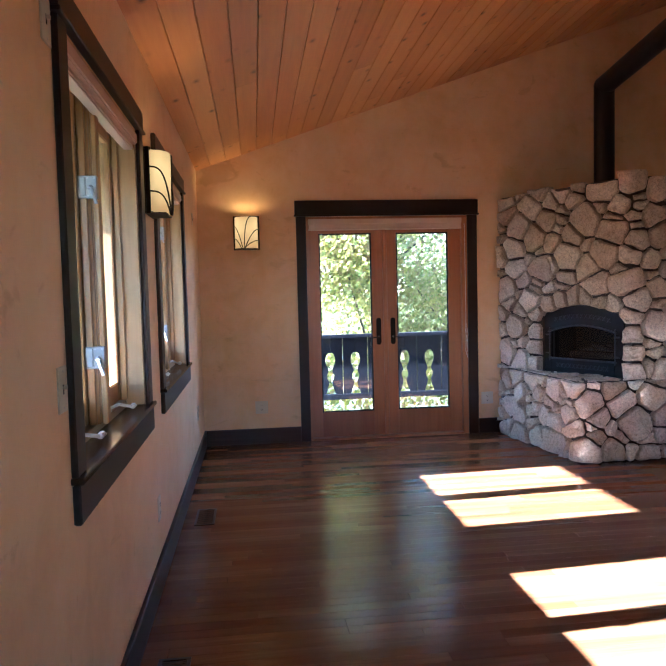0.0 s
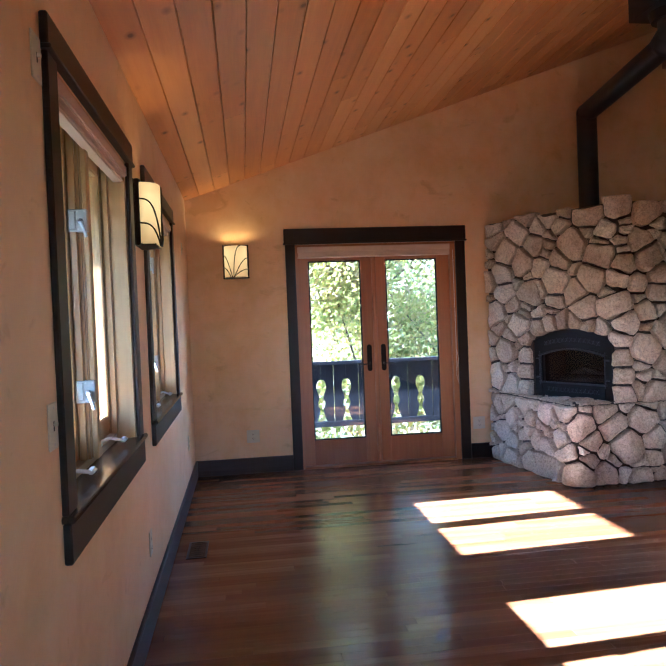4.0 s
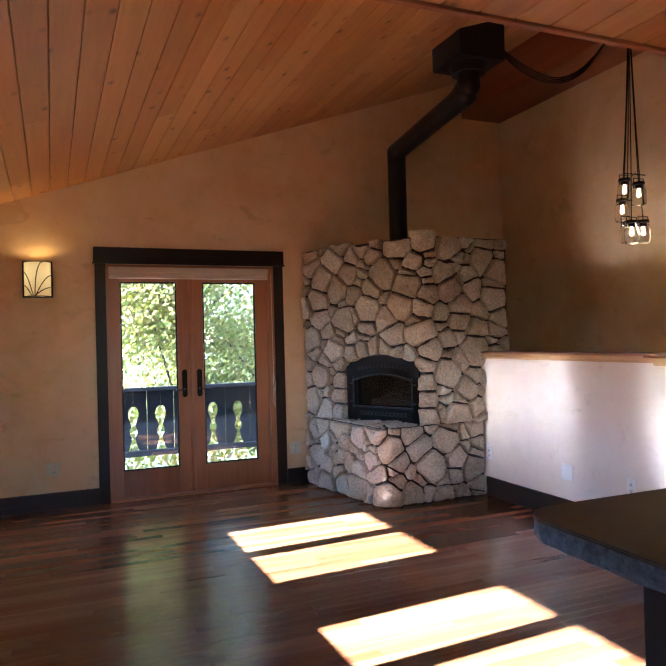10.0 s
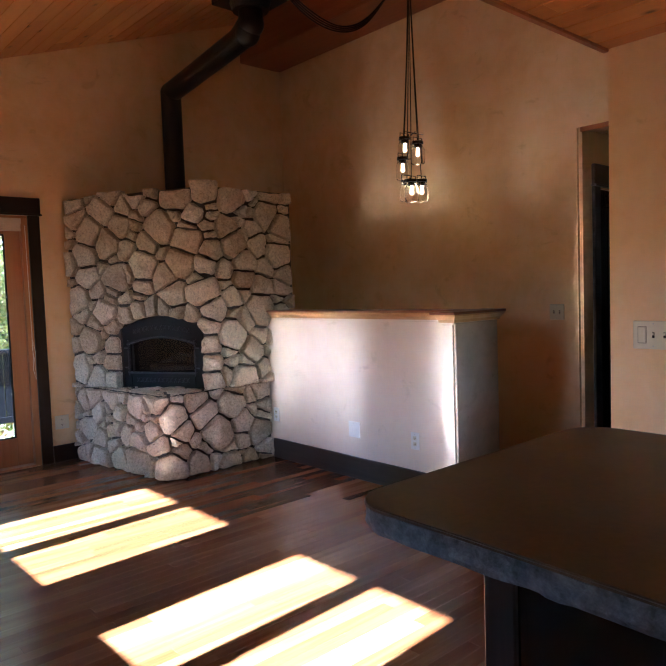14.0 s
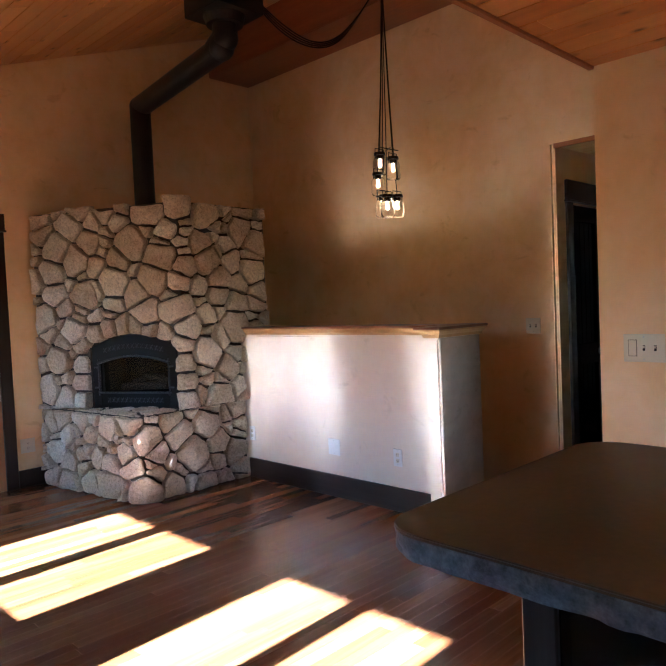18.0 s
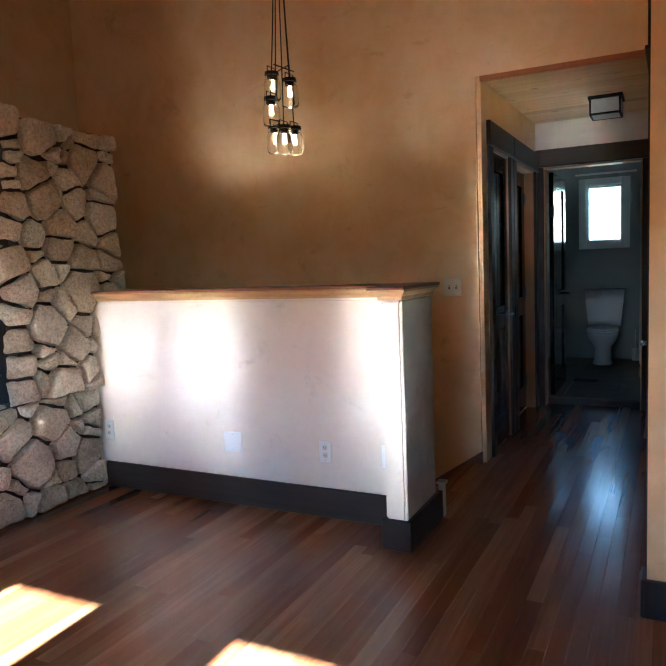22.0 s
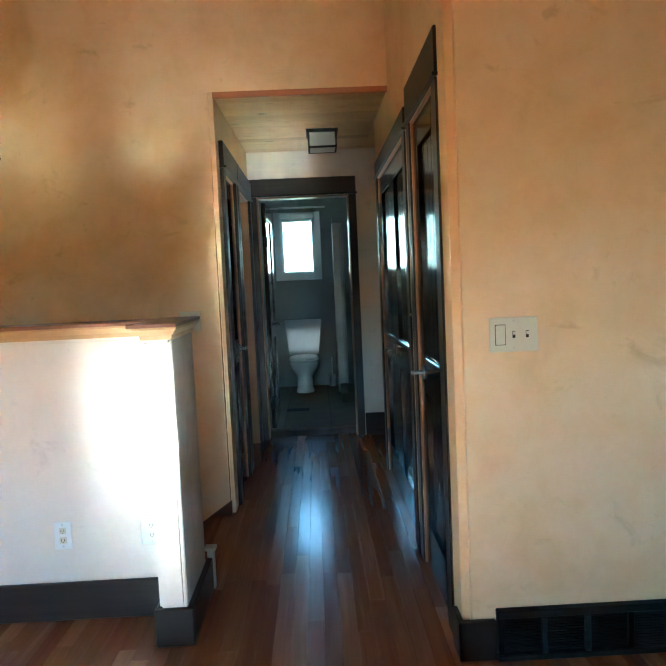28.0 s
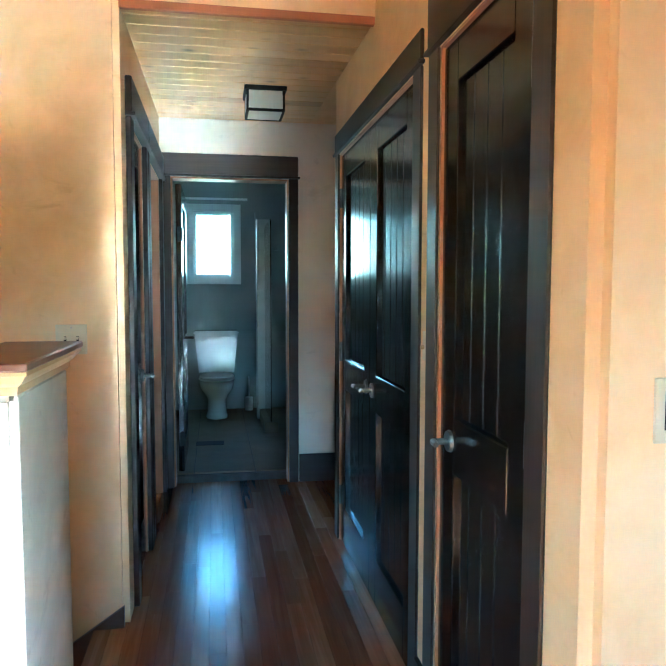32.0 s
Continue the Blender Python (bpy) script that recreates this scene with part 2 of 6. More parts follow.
M_CONCRETE_EDGE = plain("rough_concrete", (0.018, 0.020, 0.024), (0.13, 0.135, 0.15), 0.75, 0, 34, 140, 1.0, 0.008)
M_DULLSTEEL = plain("dull_steel", (0.10, 0.10, 0.10), (0.20, 0.20, 0.195), 0.34, 1.0, 15, 120, 0.05)
# grey-brown mortar, darkened for the shade deep between the stones
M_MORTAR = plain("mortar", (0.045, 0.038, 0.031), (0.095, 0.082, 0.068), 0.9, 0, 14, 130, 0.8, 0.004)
M_PORCELAIN = plain("porcelain", (0.50, 0.51, 0.52), (0.54, 0.55, 0.56), 0.12, 0, 3, 30, 0.01)
M_BATHWALL = plain("bath_paint", (0.22, 0.24, 0.22), (0.26, 0.28, 0.26), 0.5, 0, 3, 60, 0.05)
M_BATHTILE = plain("stone_tile", (0.13, 0.092, 0.048), (0.19, 0.14, 0.08), 0.75, 0, 6, 50, 0.1)
M_PALETILE = plain("pale_tile", (0.36, 0.36, 0.33), (0.46, 0.455, 0.42), 0.35, 0, 6, 50, 0.1)
M_WHITE = plain("white_paint", (0.74, 0.74, 0.71), (0.80, 0.80, 0.77), 0.4, 0, 4, 60, 0.05)
M_DECK = plain("deck_boards", (0.05, 0.046, 0.042), (0.085, 0.08, 0.074), 0.7, 0, 6, 80, 0.3)
M_RAIL = plain("black_stained_rail", (0.005, 0.006, 0.010), (0.010, 0.012, 0.018), 0.75, 0, 7, 80, 0.2)
M_RAIL.node_tree.nodes["Principled BSDF"].inputs["Specular IOR Level"].default_value = 0.15
M_GROUND = plain("garden_ground", (0.012, 0.024, 0.006), (0.036, 0.044, 0.015), 0.9, 0, 0.6, 9, 0.5, 0.05)
M_BARK = plain("bark", (0.05, 0.04, 0.03), (0.13, 0.10, 0.08), 0.9, 0, 9, 60, 0.8, 0.02)
M_ROOF = plain("roof_shingle", (0.06, 0.055, 0.05), (0.10, 0.09, 0.085), 0.9, 0, 9, 60, 0.3)


def glass_mat(name, rough=0.0, tint=(1, 1, 1)):
    m, nt, p = node_mat(name)
    p.inputs["Base Color"].default_value = (*tint, 1)
    p.inputs["Transmission Weight"].default_value = 1.0
    p.inputs["Roughness"].default_value = rough
    p.inputs["IOR"].default_value = 1.45
    return m


M_GLASS = glass_mat("window_glass")
M_JAR = glass_mat("jar_glass", 0.02)


def lamp_mat(name, base, color, strength):
    m, nt, p = node_mat(name)
    p.inputs["Base Color"].default_value = (*base, 1)
    p.inputs["Roughness"].default_value = 0.5
    p.inputs["Emission Color"].default_value = (*color, 1)
    p.inputs["Emission Strength"].default_value = strength
    return m


M_BULB = lamp_mat("lit_bulb", (1, 0.9, 0.7), (1.0, 0.66, 0.30), 0.5)


def shade_mat():
    """Veined alabaster lit from inside: brightest before the bulb."""
    m, nt, p = node_mat("lit_alabaster")
    tc = nt.nodes.new("ShaderNodeTexCoord")
    d = nt.nodes.new("ShaderNodeVectorMath")
    d.operation = "DISTANCE"
    nt.links.new(tc.outputs["Generated"], d.inputs[0])
    d.inputs[1].default_value = (0.5, 0.5, 0.66)
    vein = noise_tex(nt, place_vec(nt, (1, 1, 0.5)), 26, 4, 0.6, 1.2)
    f = math_node(nt, "ADD", d.outputs["Value"], math_node(nt, "MULTIPLY", vein, 0.35))
    nt.links.new(ramp(nt, f, [(0.25, (1.0, 0.76, 0.34)), (0.5, (0.62, 0.40, 0.12)), (0.9, (0.26, 0.15, 0.04))]), p.inputs["Emission Color"])
    p.inputs["Emission Strength"].default_value = 0.055
    p.inputs["Base Color"].default_value = (0.75, 0.62, 0.40, 1)
    p.inputs["Roughness"].default_value = 0.45
    return m


M_SHADE = shade_mat()
M_FROST = plain("frosted_glass", (0.60, 0.62, 0.56), (0.68, 0.70, 0.64), 0.4, 0, 8, 60, 0.02)


def leaf_mat(name, tones):
    m, nt, p = node_mat(name)
    g = nt.nodes.new("ShaderNodeNewGeometry")
    col = ramp(nt, g.outputs["Random Per Island"], [(i / (len(tones) - 1), c) for i, c in enumerate(tones)])
    nt.links.new(col, p.inputs["Base Color"])
    p.inputs["Roughness"].default_value = 0.5
    tr = nt.nodes.new("ShaderNodeBsdfTranslucent")
    nt.links.new(col, tr.inputs["Color"])
    mx = nt.nodes.new("ShaderNodeMixShader")
    mx.inputs[0].default_value = 0.55
    nt.links.new(p.outputs[0], mx.inputs[1])
    nt.links.new(tr.outputs[0], mx.inputs[2])
    nt.links.new(mx.outputs[0], nt.nodes["Material Output"].inputs["Surface"])
    return m


M_LEAF_GREEN = leaf_mat("green_leaves", [(0.15, 0.20, 0.05), (0.25, 0.29, 0.08), (0.36, 0.37, 0.13)])
M_LEAF_GOLD = leaf_mat("autumn_leaves", [(0.20, 0.25, 0.07), (0.36, 0.37, 0.11), (0.48, 0.43, 0.15), (0.34, 0.26, 0.15)])
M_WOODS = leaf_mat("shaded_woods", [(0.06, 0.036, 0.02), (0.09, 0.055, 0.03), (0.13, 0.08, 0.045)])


def stone_mat():
    m, nt, p = node_mat("granite")
    rnd = piece_random(nt)
    v = place_vec(nt)
    big = noise_tex(nt, v, 9, 6, 0.65, 0.3)
    mid = noise_tex(nt, v, 55, 4, 0.7)
    speck = noise_tex(nt, v, 210, 2, 0.6)
    f = math_node(nt, "ADD", math_node(nt, "MULTIPLY", rnd, 0.42), math_node(nt, "MULTIPLY", big, 0.58))
    col = ramp(nt, f, [(0.2, (0.42, 0.33, 0.225)), (0.4, (0.60, 0.51, 0.375)), (0.62, (0.70, 0.625, 0.49)), (0.85, (0.78, 0.72, 0.61))])
    sp = ramp(nt, math_node(nt, "ADD", math_node(nt, "MULTIPLY", mid, 0.5), math_node(nt, "MULTIPLY", speck, 0.5)), [(0.36, (0.34, 0.32, 0.30)), (0.47, (0.90, 0.88, 0.86)), (0.60, (1.3, 1.3, 1.28))])
    nt.links.new(mix_rgb(nt, 0.85, col, sp, "MULTIPLY"), p.inputs["Base Color"])
    p.inputs["Roughness"].default_value = 0.85
    p.inputs["Specular IOR Level"].default_value = 0.3
    h = math_node(nt, "ADD", math_node(nt, "MULTIPLY", noise_tex(nt, v, 30, 8, 0.8), 0.7), math_node(nt, "MULTIPLY", noise_tex(nt, v, 110, 3, 0.7), 0.3))
    add_bump(nt, p, h, 1.0, 0.034)
    return m


M_STONE = stone_mat()


# ---- building helpers ----
def block(bm, lo, hi, bevel=0.0):
    """A box between two corners, its edges rounded."""
    r = bmesh.ops.create_cube(bm, size=1.0)
    vs = r["verts"]
    for v in vs:
        v.co = Vector([(lo[k] + hi[k]) / 2 + v.co[k] * (hi[k] - lo[k]) for k in range(3)])
    if bevel:
        es = list({e for v in vs for e in v.link_edges})
        bmesh.ops.bevel(bm, geom=es, offset=bevel, segments=2 if bevel > 0.004 else 1, affect="EDGES")
    return bm


def tube(bm, a, b, r0, r1=None, seg=16, caps=True):
    """A round bar from a to b."""
    a, b = Vector(a), Vector(b)
    q = (b - a).to_track_quat("Z", "Y").to_matrix().to_4x4()
    r = bmesh.ops.create_cone(bm, cap_ends=caps, segments=seg, radius1=r0, radius2=r0 if r1 is None else r1, depth=(b - a).length)
    bmesh.ops.transform(bm, matrix=Matrix.Translation((a + b) / 2) @ q, verts=r["verts"])
    return bm


def prism(bm, pts, lo, hi, axis="z", bevel=0.0):
    """An outline of 2D points pushed from lo to hi along an axis."""
    def at(p, h):
        return {"z": (p[0], p[1], h), "y": (p[0], h, p[1]), "x": (h, p[0], p[1])}[axis]
    bot = [bm.verts.new(at(p, lo)) for p in pts]
    top = [bm.verts.new(at(p, hi)) for p in pts]
    fs = [bm.faces.new(bot), bm.faces.new(top)]
    n = len(pts)
    for i in range(n):
        fs.append(bm.faces.new((bot[i], bot[(i + 1) % n], top[(i + 1) % n], top[i])))
    bmesh.ops.recalc_face_normals(bm, faces=fs)
    if bevel:
        es = list({e for f in fs[:2] for e in f.edges})
        bmesh.ops.bevel(bm, geom=es, offset=bevel, segments=2, affect="EDGES")
    return bm


def lathe(bm, rings, centre, seg=20):
    """Rings of (radius, height) turned about the upright."""
    loops = []
    for r, h in rings:
        loops.append([bm.verts.new((centre[0] + r * math.cos(2 * math.pi * k / seg), centre[1] + r * math.sin(2 * math.pi * k / seg), centre[2] + h)) for k in range(seg)])
    for a, b in zip(loops, loops[1:]):
        for k in range(seg):
            bm.faces.new((a[k], a[(k + 1) % seg], b[(k + 1) % seg], b[k]))
    return bm


def smooth(ob):
    for f in ob.data.polygons:
        f.use_smooth = True
    return ob


def mesh_ob(name, bm, material):
    me = bpy.data.meshes.new(name)
    bm.to_mesh(me)
    bm.free()
    me.materials.append(material)
    return new(name, me)


def thing(name, at, label, category, group=""):
    """The base of a thing whose parts hang under it."""
    e = new(name)
    e.empty_display_size = 0.05
    e.location = at
    e.matrix_world = Matrix.Translation(at)
    tagged(e, label, category, group)
    return e


def part(name, bm, material, parent, label=""):
    """One mesh under a thing or a part; the bmesh is given in the room's metres."""
    ob = mesh_ob(name, bm, material)
    base = Vector((0, 0, 0))
    p = parent
    while p is not None:
        base += p.location
        p = p.parent
    for v in ob.data.vertices:
        v.co -= base
    ob.parent = parent
    if label:
        tagged(ob, label)
    return ob


def box_part(name, lo, hi, material, parent, bevel=0.003, label=""):
    return part(name, block(bmesh.new(), lo, hi, bevel), material, parent, label)


def single(name, bm, material, label, category, group=""):
    return tagged(mesh_ob(name, bm, material), label, category, group)


def structure(name, bm, material, label="", category=""):
    return tagged(mesh_ob(name, bm, material), label, category, kind="structure")


def boxes(*pairs, bevel=0.0):
    bm = bmesh.new()
    for lo, hi in pairs:
        block(bm, lo, hi, bevel)
    return bm


# ---- the room's measures ----
FAR, RIGHT = 7.50, 5.14          # far wall's and right wall's inner face
SWITCH = 3.48                    # wall with the light switches
HALL_R, HALL_L, HALL_END = 3.115, 4.115, 7.04
BACK = -2.2
SLOPE, EAVE = 0.345, 2.475       # the vaulted ceiling
BEAM_Z, BEAM_X = 3.69, 4.64
LOW = 2.35                       # flat ceiling over the kitchen
HALF, POST_Y = 3.95, 4.122
WINDOWS = ((3.19, 4.315), (4.86, 6.08))
WIN_LO, WIN_HI = 0.895, 2.075


def vault(x):
    return EAVE + SLOPE * x


# ---- structure ----
bm = bmesh.new()
T = 0.16
block(bm, (-T, BACK - 0.12, -0.3), (0, FAR + 0.16, WIN_LO))
block(bm, (-T, BACK - 0.12, WIN_HI), (0, FAR + 0.16, EAVE + 0.05))
for y0, y1 in ((BACK - 0.12, WINDOWS[0][0]), (WINDOWS[0][1], WINDOWS[1][0]), (WINDOWS[1][1], FAR + 0.16)):
    block(bm, (-T, y0, WIN_LO), (0, y1, WIN_HI))
structure("wall_west", bm, M_PLASTER, "peach troweled plaster wall with two windows", "wall")

bm = bmesh.new()
DX0, DX1, DTOP = 0.965, 2.48, 2.06
prism(bm, [(0, -3), (DX0, -3), (DX0, vault(DX0) + 0.03), (0, vault(0) + 0.03)], FAR, FAR + 0.16, "y")
prism(bm, [(DX0, DTOP), (DX1, DTOP), (DX1, vault(DX1) + 0.03), (DX0, vault(DX0) + 0.03)], FAR, FAR + 0.16, "y")
prism(bm, [(DX1, -3), (RIGHT + 0.12, -3), (RIGHT + 0.12, vault(RIGHT) + 0.1), (DX1, vault(DX1) + 0.03)], FAR, FAR + 0.16, "y")
block(bm, (DX0, FAR, -0.3), (DX1, FAR + 0.16, -0.021))
structure("wall_north", bm, M_PLASTER, "peach plaster gable wall with a double door", "wall")

bm = bmesh.new()
block(bm, (RIGHT, HALL_L + 0.12, -3), (RIGHT + 0.12, FAR, 4.35))
block(bm, (RIGHT, HALL_R, 2.447), (RIGHT + 0.12, HALL_L + 0.12, 4.35))
structure("wall_east", bm, M_PLASTER, "peach plaster wall above the stairwell", "wall")

# hall: left wall with two doorways, right wall with three leaves' openings, end wall
L1, L2 = (5.38, 5.92), (6.12, 6.93)
R1, R2 = (3.72, 4.32), (4.565, 5.92)
HEAD = 2.05
SIDE = 6.032                     # past the closet a side passage opens
bm = bmesh.new()
for x0, x1 in ((RIGHT, L1[0]), (L1[1], L2[0]), (L2[1], HALL_END)):
    block(bm, (x0, HALL_L, -0.1), (x1, HALL_L + 0.12, HEAD))
block(bm, (RIGHT, HALL_L, HEAD), (RIGHT + 0.12, HALL_L + 0.12, 2.446))
block(bm, (RIGHT + 0.12, HALL_L, HEAD), (HALL_END, HALL_L + 0.12, 2.54))
es = [e for e in bm.edges if all(abs(v.co.x - RIGHT) < 1e-4 and abs(v.co.y - HALL_L) < 1e-4 for v in e.verts)]
bmesh.ops.bevel(bm, geom=es, offset=0.026, segments=8, affect="EDGES")
structure("wall_hall_left", bm, M_PLASTER, "peach plaster hall wall with rounded corner", "wall")

bm = bmesh.new()
for x0, x1 in ((SWITCH + 0.12, R1[0]), (R1[1], R2[0]), (R2[1], SIDE)):
    block(bm, (x0, HALL_R - 0.12, -0.1), (x1, HALL_R, HEAD))
block(bm, (SWITCH + 0.12, HALL_R - 0.12, HEAD), (SIDE, HALL_R, 4.35))
block(bm, (SIDE - 0.06, 2.36, -0.1), (SIDE, HALL_R - 0.121, 2.499))
structure("wall_hall_right", bm, M_PLASTER, "peach plaster hall wall with black doors", "wall")

bm = boxes(((SWITCH, BACK, -0.1), (SWITCH + 0.12, HALL_R, 4.35)))
es = [e for e in bm.edges if all(abs(v.co.x - SWITCH) < 1e-4 and abs(v.co.y - HALL_R) < 1e-4 for v in e.verts)]
bmesh.ops.bevel(bm, geom=es, offset=0.03, segments=10, affect="EDGES")
structure("wall_switch", bm, M_PLASTER, "peach plaster wall with stained patches", "wall")

B0, B1, BTOP = 3.260, 4.05, 2.09
bm = bmesh.new()
block(bm, (HALL_END, 2.36, -0.1), (HALL_END + 0.12, B0, 2.54))
block(bm, (HALL_END, B1, -0.1), (HALL_END + 0.12, HALL_L + 0.12, 2.54))
block(bm, (HALL_END, B0, BTOP), (HALL_END + 0.12, B1, 2.54))
structure("wall_hall_end", bm, M_PALE, "pale plaster wall round the bathroom door", "wall")

KX0, KX1, KZ0, KZ1 = 0.2, 1.95, 0.92, 2.18
structure("wall_south", boxes(((-T, BACK - 0.12, -0.1), (KX0, BACK, 4.35)), ((KX1, BACK - 0.12, -0.1), (SWITCH + 0.12, BACK, 4.35)), ((KX0, BACK - 0.12, -0.1), (KX1, BACK, KZ0)), ((KX0, BACK - 0.12, KZ1), (KX1, BACK, 4.35))), M_PLASTER, "peach plaster wall with the kitchen window", "wall")
structure("wall_loft", boxes(((0, HALL_R - 0.14, LOW + 0.10), (SWITCH, HALL_R - 0.04, 4.35))), M_PLASTER, "peach plaster wall above the kitchen ceiling", "wall")

# closed rooms behind the hall doors
structure("wall_closet", boxes(((SWITCH + 0.12, 2.3, -0.1), (HALL_END, 2.36, 2.5)), ((RIGHT + 0.12, 5.2, -0.1), (HALL_END + 0.12, 5.26, 2.5)), ((6.0, HALL_L + 0.12, -0.1), (6.06, 5.2, 2.5))), M_PLASTER, "plain plaster wall behind the doors", "wall")

# ceilings
CW = 0.135


def plank_ceiling(name, x0, x1, y0, y1, height, material, label, width=CW, along="y"):
    """Tongue-and-groove boards with a shadow groove between them."""
    verts, faces = [], []
    a0, a1 = (x0, x1) if along == "y" else (y0, y1)
    n = int((a1 - a0) / width + 0.999)
    rr = random.Random(5)
    for i in range(n):
        u0, u1 = a0 + i * width, min(a0 + (i + 1) * width, a1)
        s0, s1 = (y0, y1) if along == "y" else (x0, x1)
        cuts = [s0]
        while cuts[-1] < s1:
            cuts.append(min(s1, cuts[-1] + rr.uniform(2.4, 4.4)))
        for c0, c1 in zip(cuts, cuts[1:]):
            g = 0.0045
            ring = [(u0, 0.010), (u0 + g, 0.0), (u1 - g, 0.0), (u1, 0.010)]
            base = len(verts)
            for c in (c0 + 0.0007, c1 - 0.0007):
                for u, up in ring:
                    px, py = (u, c) if along == "y" else (c, u)
                    verts.append((px, py, height(px) + up))
            for k in range(3):
                faces.append((base + k, base + k + 1, base + 5 + k, base + 4 + k))
    me = bpy.data.meshes.new(name)
    me.from_pydata(verts, [], faces)
    me.materials.append(material)
    return tagged(new(name, me), label, "ceiling", kind="structure")


plank_ceiling("ceiling_vault", 0, BEAM_X, HALL_R - 0.04, FAR, vault, M_CEIL, "knotty pine plank ceiling, sloping")
plank_ceiling("ceiling_kitchen", 0, SWITCH, BACK, HALL_R - 0.002, lambda x: LOW, M_CEIL, "flat knotty pine plank ceiling")
plank_ceiling("ceiling_hall", RIGHT + 0.005, HALL_END, HALL_R, HALL_L, lambda x: 2.434 + 0.0175 * (x - RIGHT), M_CEIL_HALL, "knotty pine plank ceiling", 0.11)
structure("ceiling_closets", boxes(((SWITCH + 0.12, 2.36, 2.5), (HALL_END, HALL_R - 0.121, 2.54)), ((SIDE, 2.36, 2.468), (HALL_END - 0.001, HALL_R, 2.499)), ((RIGHT + 0.12, HALL_L + 0.121, 2.5), (HALL_END + 0.12, 5.26, 2.54)), ((RIGHT + 0.121, HALL_R, 2.485), (HALL_END, HALL_L, 2.53)), ((-T, BACK - 0.12, LOW + 0.02), (SWITCH, HALL_R - 0.02, LOW + 0.09))), M_PLASTER, "plaster ceiling board", "ceiling")
structure("ceiling_trim", boxes(((0, HALL_R - 0.02, LOW - 0.012), (SWITCH - 0.001, HALL_R + 0.006, LOW + 0.03), ), bevel=0.003), M_BEAM, "thin red-brown edge trim of the kitchen ceiling", "trim")
structure("hall_header_trim", boxes(((RIGHT - 0.006, HALL_R + 0.002, 2.413), (RIGHT + 0.02, HALL_L - 0.002, 2.446)), bevel=0.003), M_BEAM, "thin fir strip at the edge of the hall ceiling", "trim")
structure("ridge_beam", boxes(((BEAM_X, HALL_R, BEAM_Z), (RIGHT, FAR, 4.3)), bevel=0.006), M_BEAM, "wide red-brown boxed ridge beam", "beam")
bm = bmesh.new()
prism(bm, [(-0.62, 1.915), (-0.62, vault(-0.62) + 0.06), (RIGHT + 0.3, vault(RIGHT + 0.3) + 0.16), (RIGHT + 0.3, vault(RIGHT + 0.3) + 0.06), (0, vault(0) + 0.04), (-0.16, vault(-0.16) + 0.0), (-0.55, vault(-0.55) - 0.02), (-0.55, 1.915)], BACK - 0.5, FAR + 0.7, "y")
structure("roof", bm, M_ROOF, "sloping roof with overhanging eave", "roof")

# floor slab, stairwell and bath floor; the boards are laid at the end of the file
WELL_Y = 4.22
structure("subfloor", boxes(((-T, BACK, -0.25), (HALF + 0.15, FAR, -0.021)), ((HALF + 0.15, BACK, -0.25), (RIGHT + 0.12, WELL_Y, -0.021)), ((RIGHT + 0.12, 2.3, -0.25), (7.16, 5.26, -0.021))), M_BEAM, "wooden floor deck", "floor")

# ---- stairwell behind the half wall ----
bm = bmesh.new()
for i in range(11):
    y0 = WELL_Y + 0.265 * i
    block(bm, (HALF + 0.152, y0, -0.18 * (i + 1) - 0.2), (RIGHT - 0.001, y0 + 0.29, -0.18 * (i + 1)), 0.004)
structure("stairs", bm, M_BEAM, "wooden steps going down behind the half wall", "stairs")
structure("stairwell_wall", boxes(((HALF + 0.02, WELL_Y, -3), (HALF + 0.15, FAR, -0.25))), M_PLASTER, "plaster side of the stairwell", "wall")

# ---- half wall with its end post ----
bm = boxes(((HALF, 4.21, 0), (HALF + 0.15, 6.9, 1.16)), ((3.695, POST_Y, 0), (4.12, 4.225, 1.16)), bevel=0.012)
structure("half_wall", bm, M_PALE, "waist-high pale plaster half wall with an end post", "wall")
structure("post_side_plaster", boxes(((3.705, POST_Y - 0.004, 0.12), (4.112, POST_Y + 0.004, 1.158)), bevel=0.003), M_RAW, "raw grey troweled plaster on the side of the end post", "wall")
capob = thing("half_wall_cap", (HALF, 4.2, 1.161), "pine moulding cap with a brown top along the half wall", "ledge")
M_CAPTOP = wood("brown_cap", [(0.10, 0.035, 0.015), (0.17, 0.065, 0.03), (0.22, 0.09, 0.04)], "y", 0.35, 1.0)
box_part("cap_board", (HALF - 0.045, 4.27, 1.207), (HALF + 0.17, 6.25, 1.223), M_CAPTOP, capob, 0.003)
box_part("cap_board", (3.652, 4.088, 1.207), (4.165, 4.27, 1.223), M_CAPTOP, capob, 0.003)


def cove(bm, x0, y0, x1, y1, z0, z1, out0, out1):
    """A moulding round a box: narrow below, wide above."""
    steps = [(0.0, out0), (0.35, out0 + 0.003), (0.5, out0 + (out1 - out0) * 0.45), (0.8, out1 - 0.003), (0.82, out1), (1.0, out1)]
    loops = []
    for h, o in steps:
        z = z0 + (z1 - z0) * h
        loops.append([bm.verts.new(c) for c in ((x0 - o, y0 - o, z), (x1 + o, y0 - o, z), (x1 + o, y1 + o, z), (x0 - o, y1 + o, z))])
    for a, b in zip(loops, loops[1:]):
        for k in range(4):
            bm.faces.new((a[k], a[(k + 1) % 4], b[(k + 1) % 4], b[k]))
    bm.faces.new(loops[-1])
    bm.faces.new(list(reversed(loops[0])))
    return bm


part("moulding", cove(bmesh.new(), HALF, 4.26, HALF + 0.15, 6.25, 1.161, 1.207, 0.006, 0.03), M_PINE_Y, capob, "light pine cove moulding")
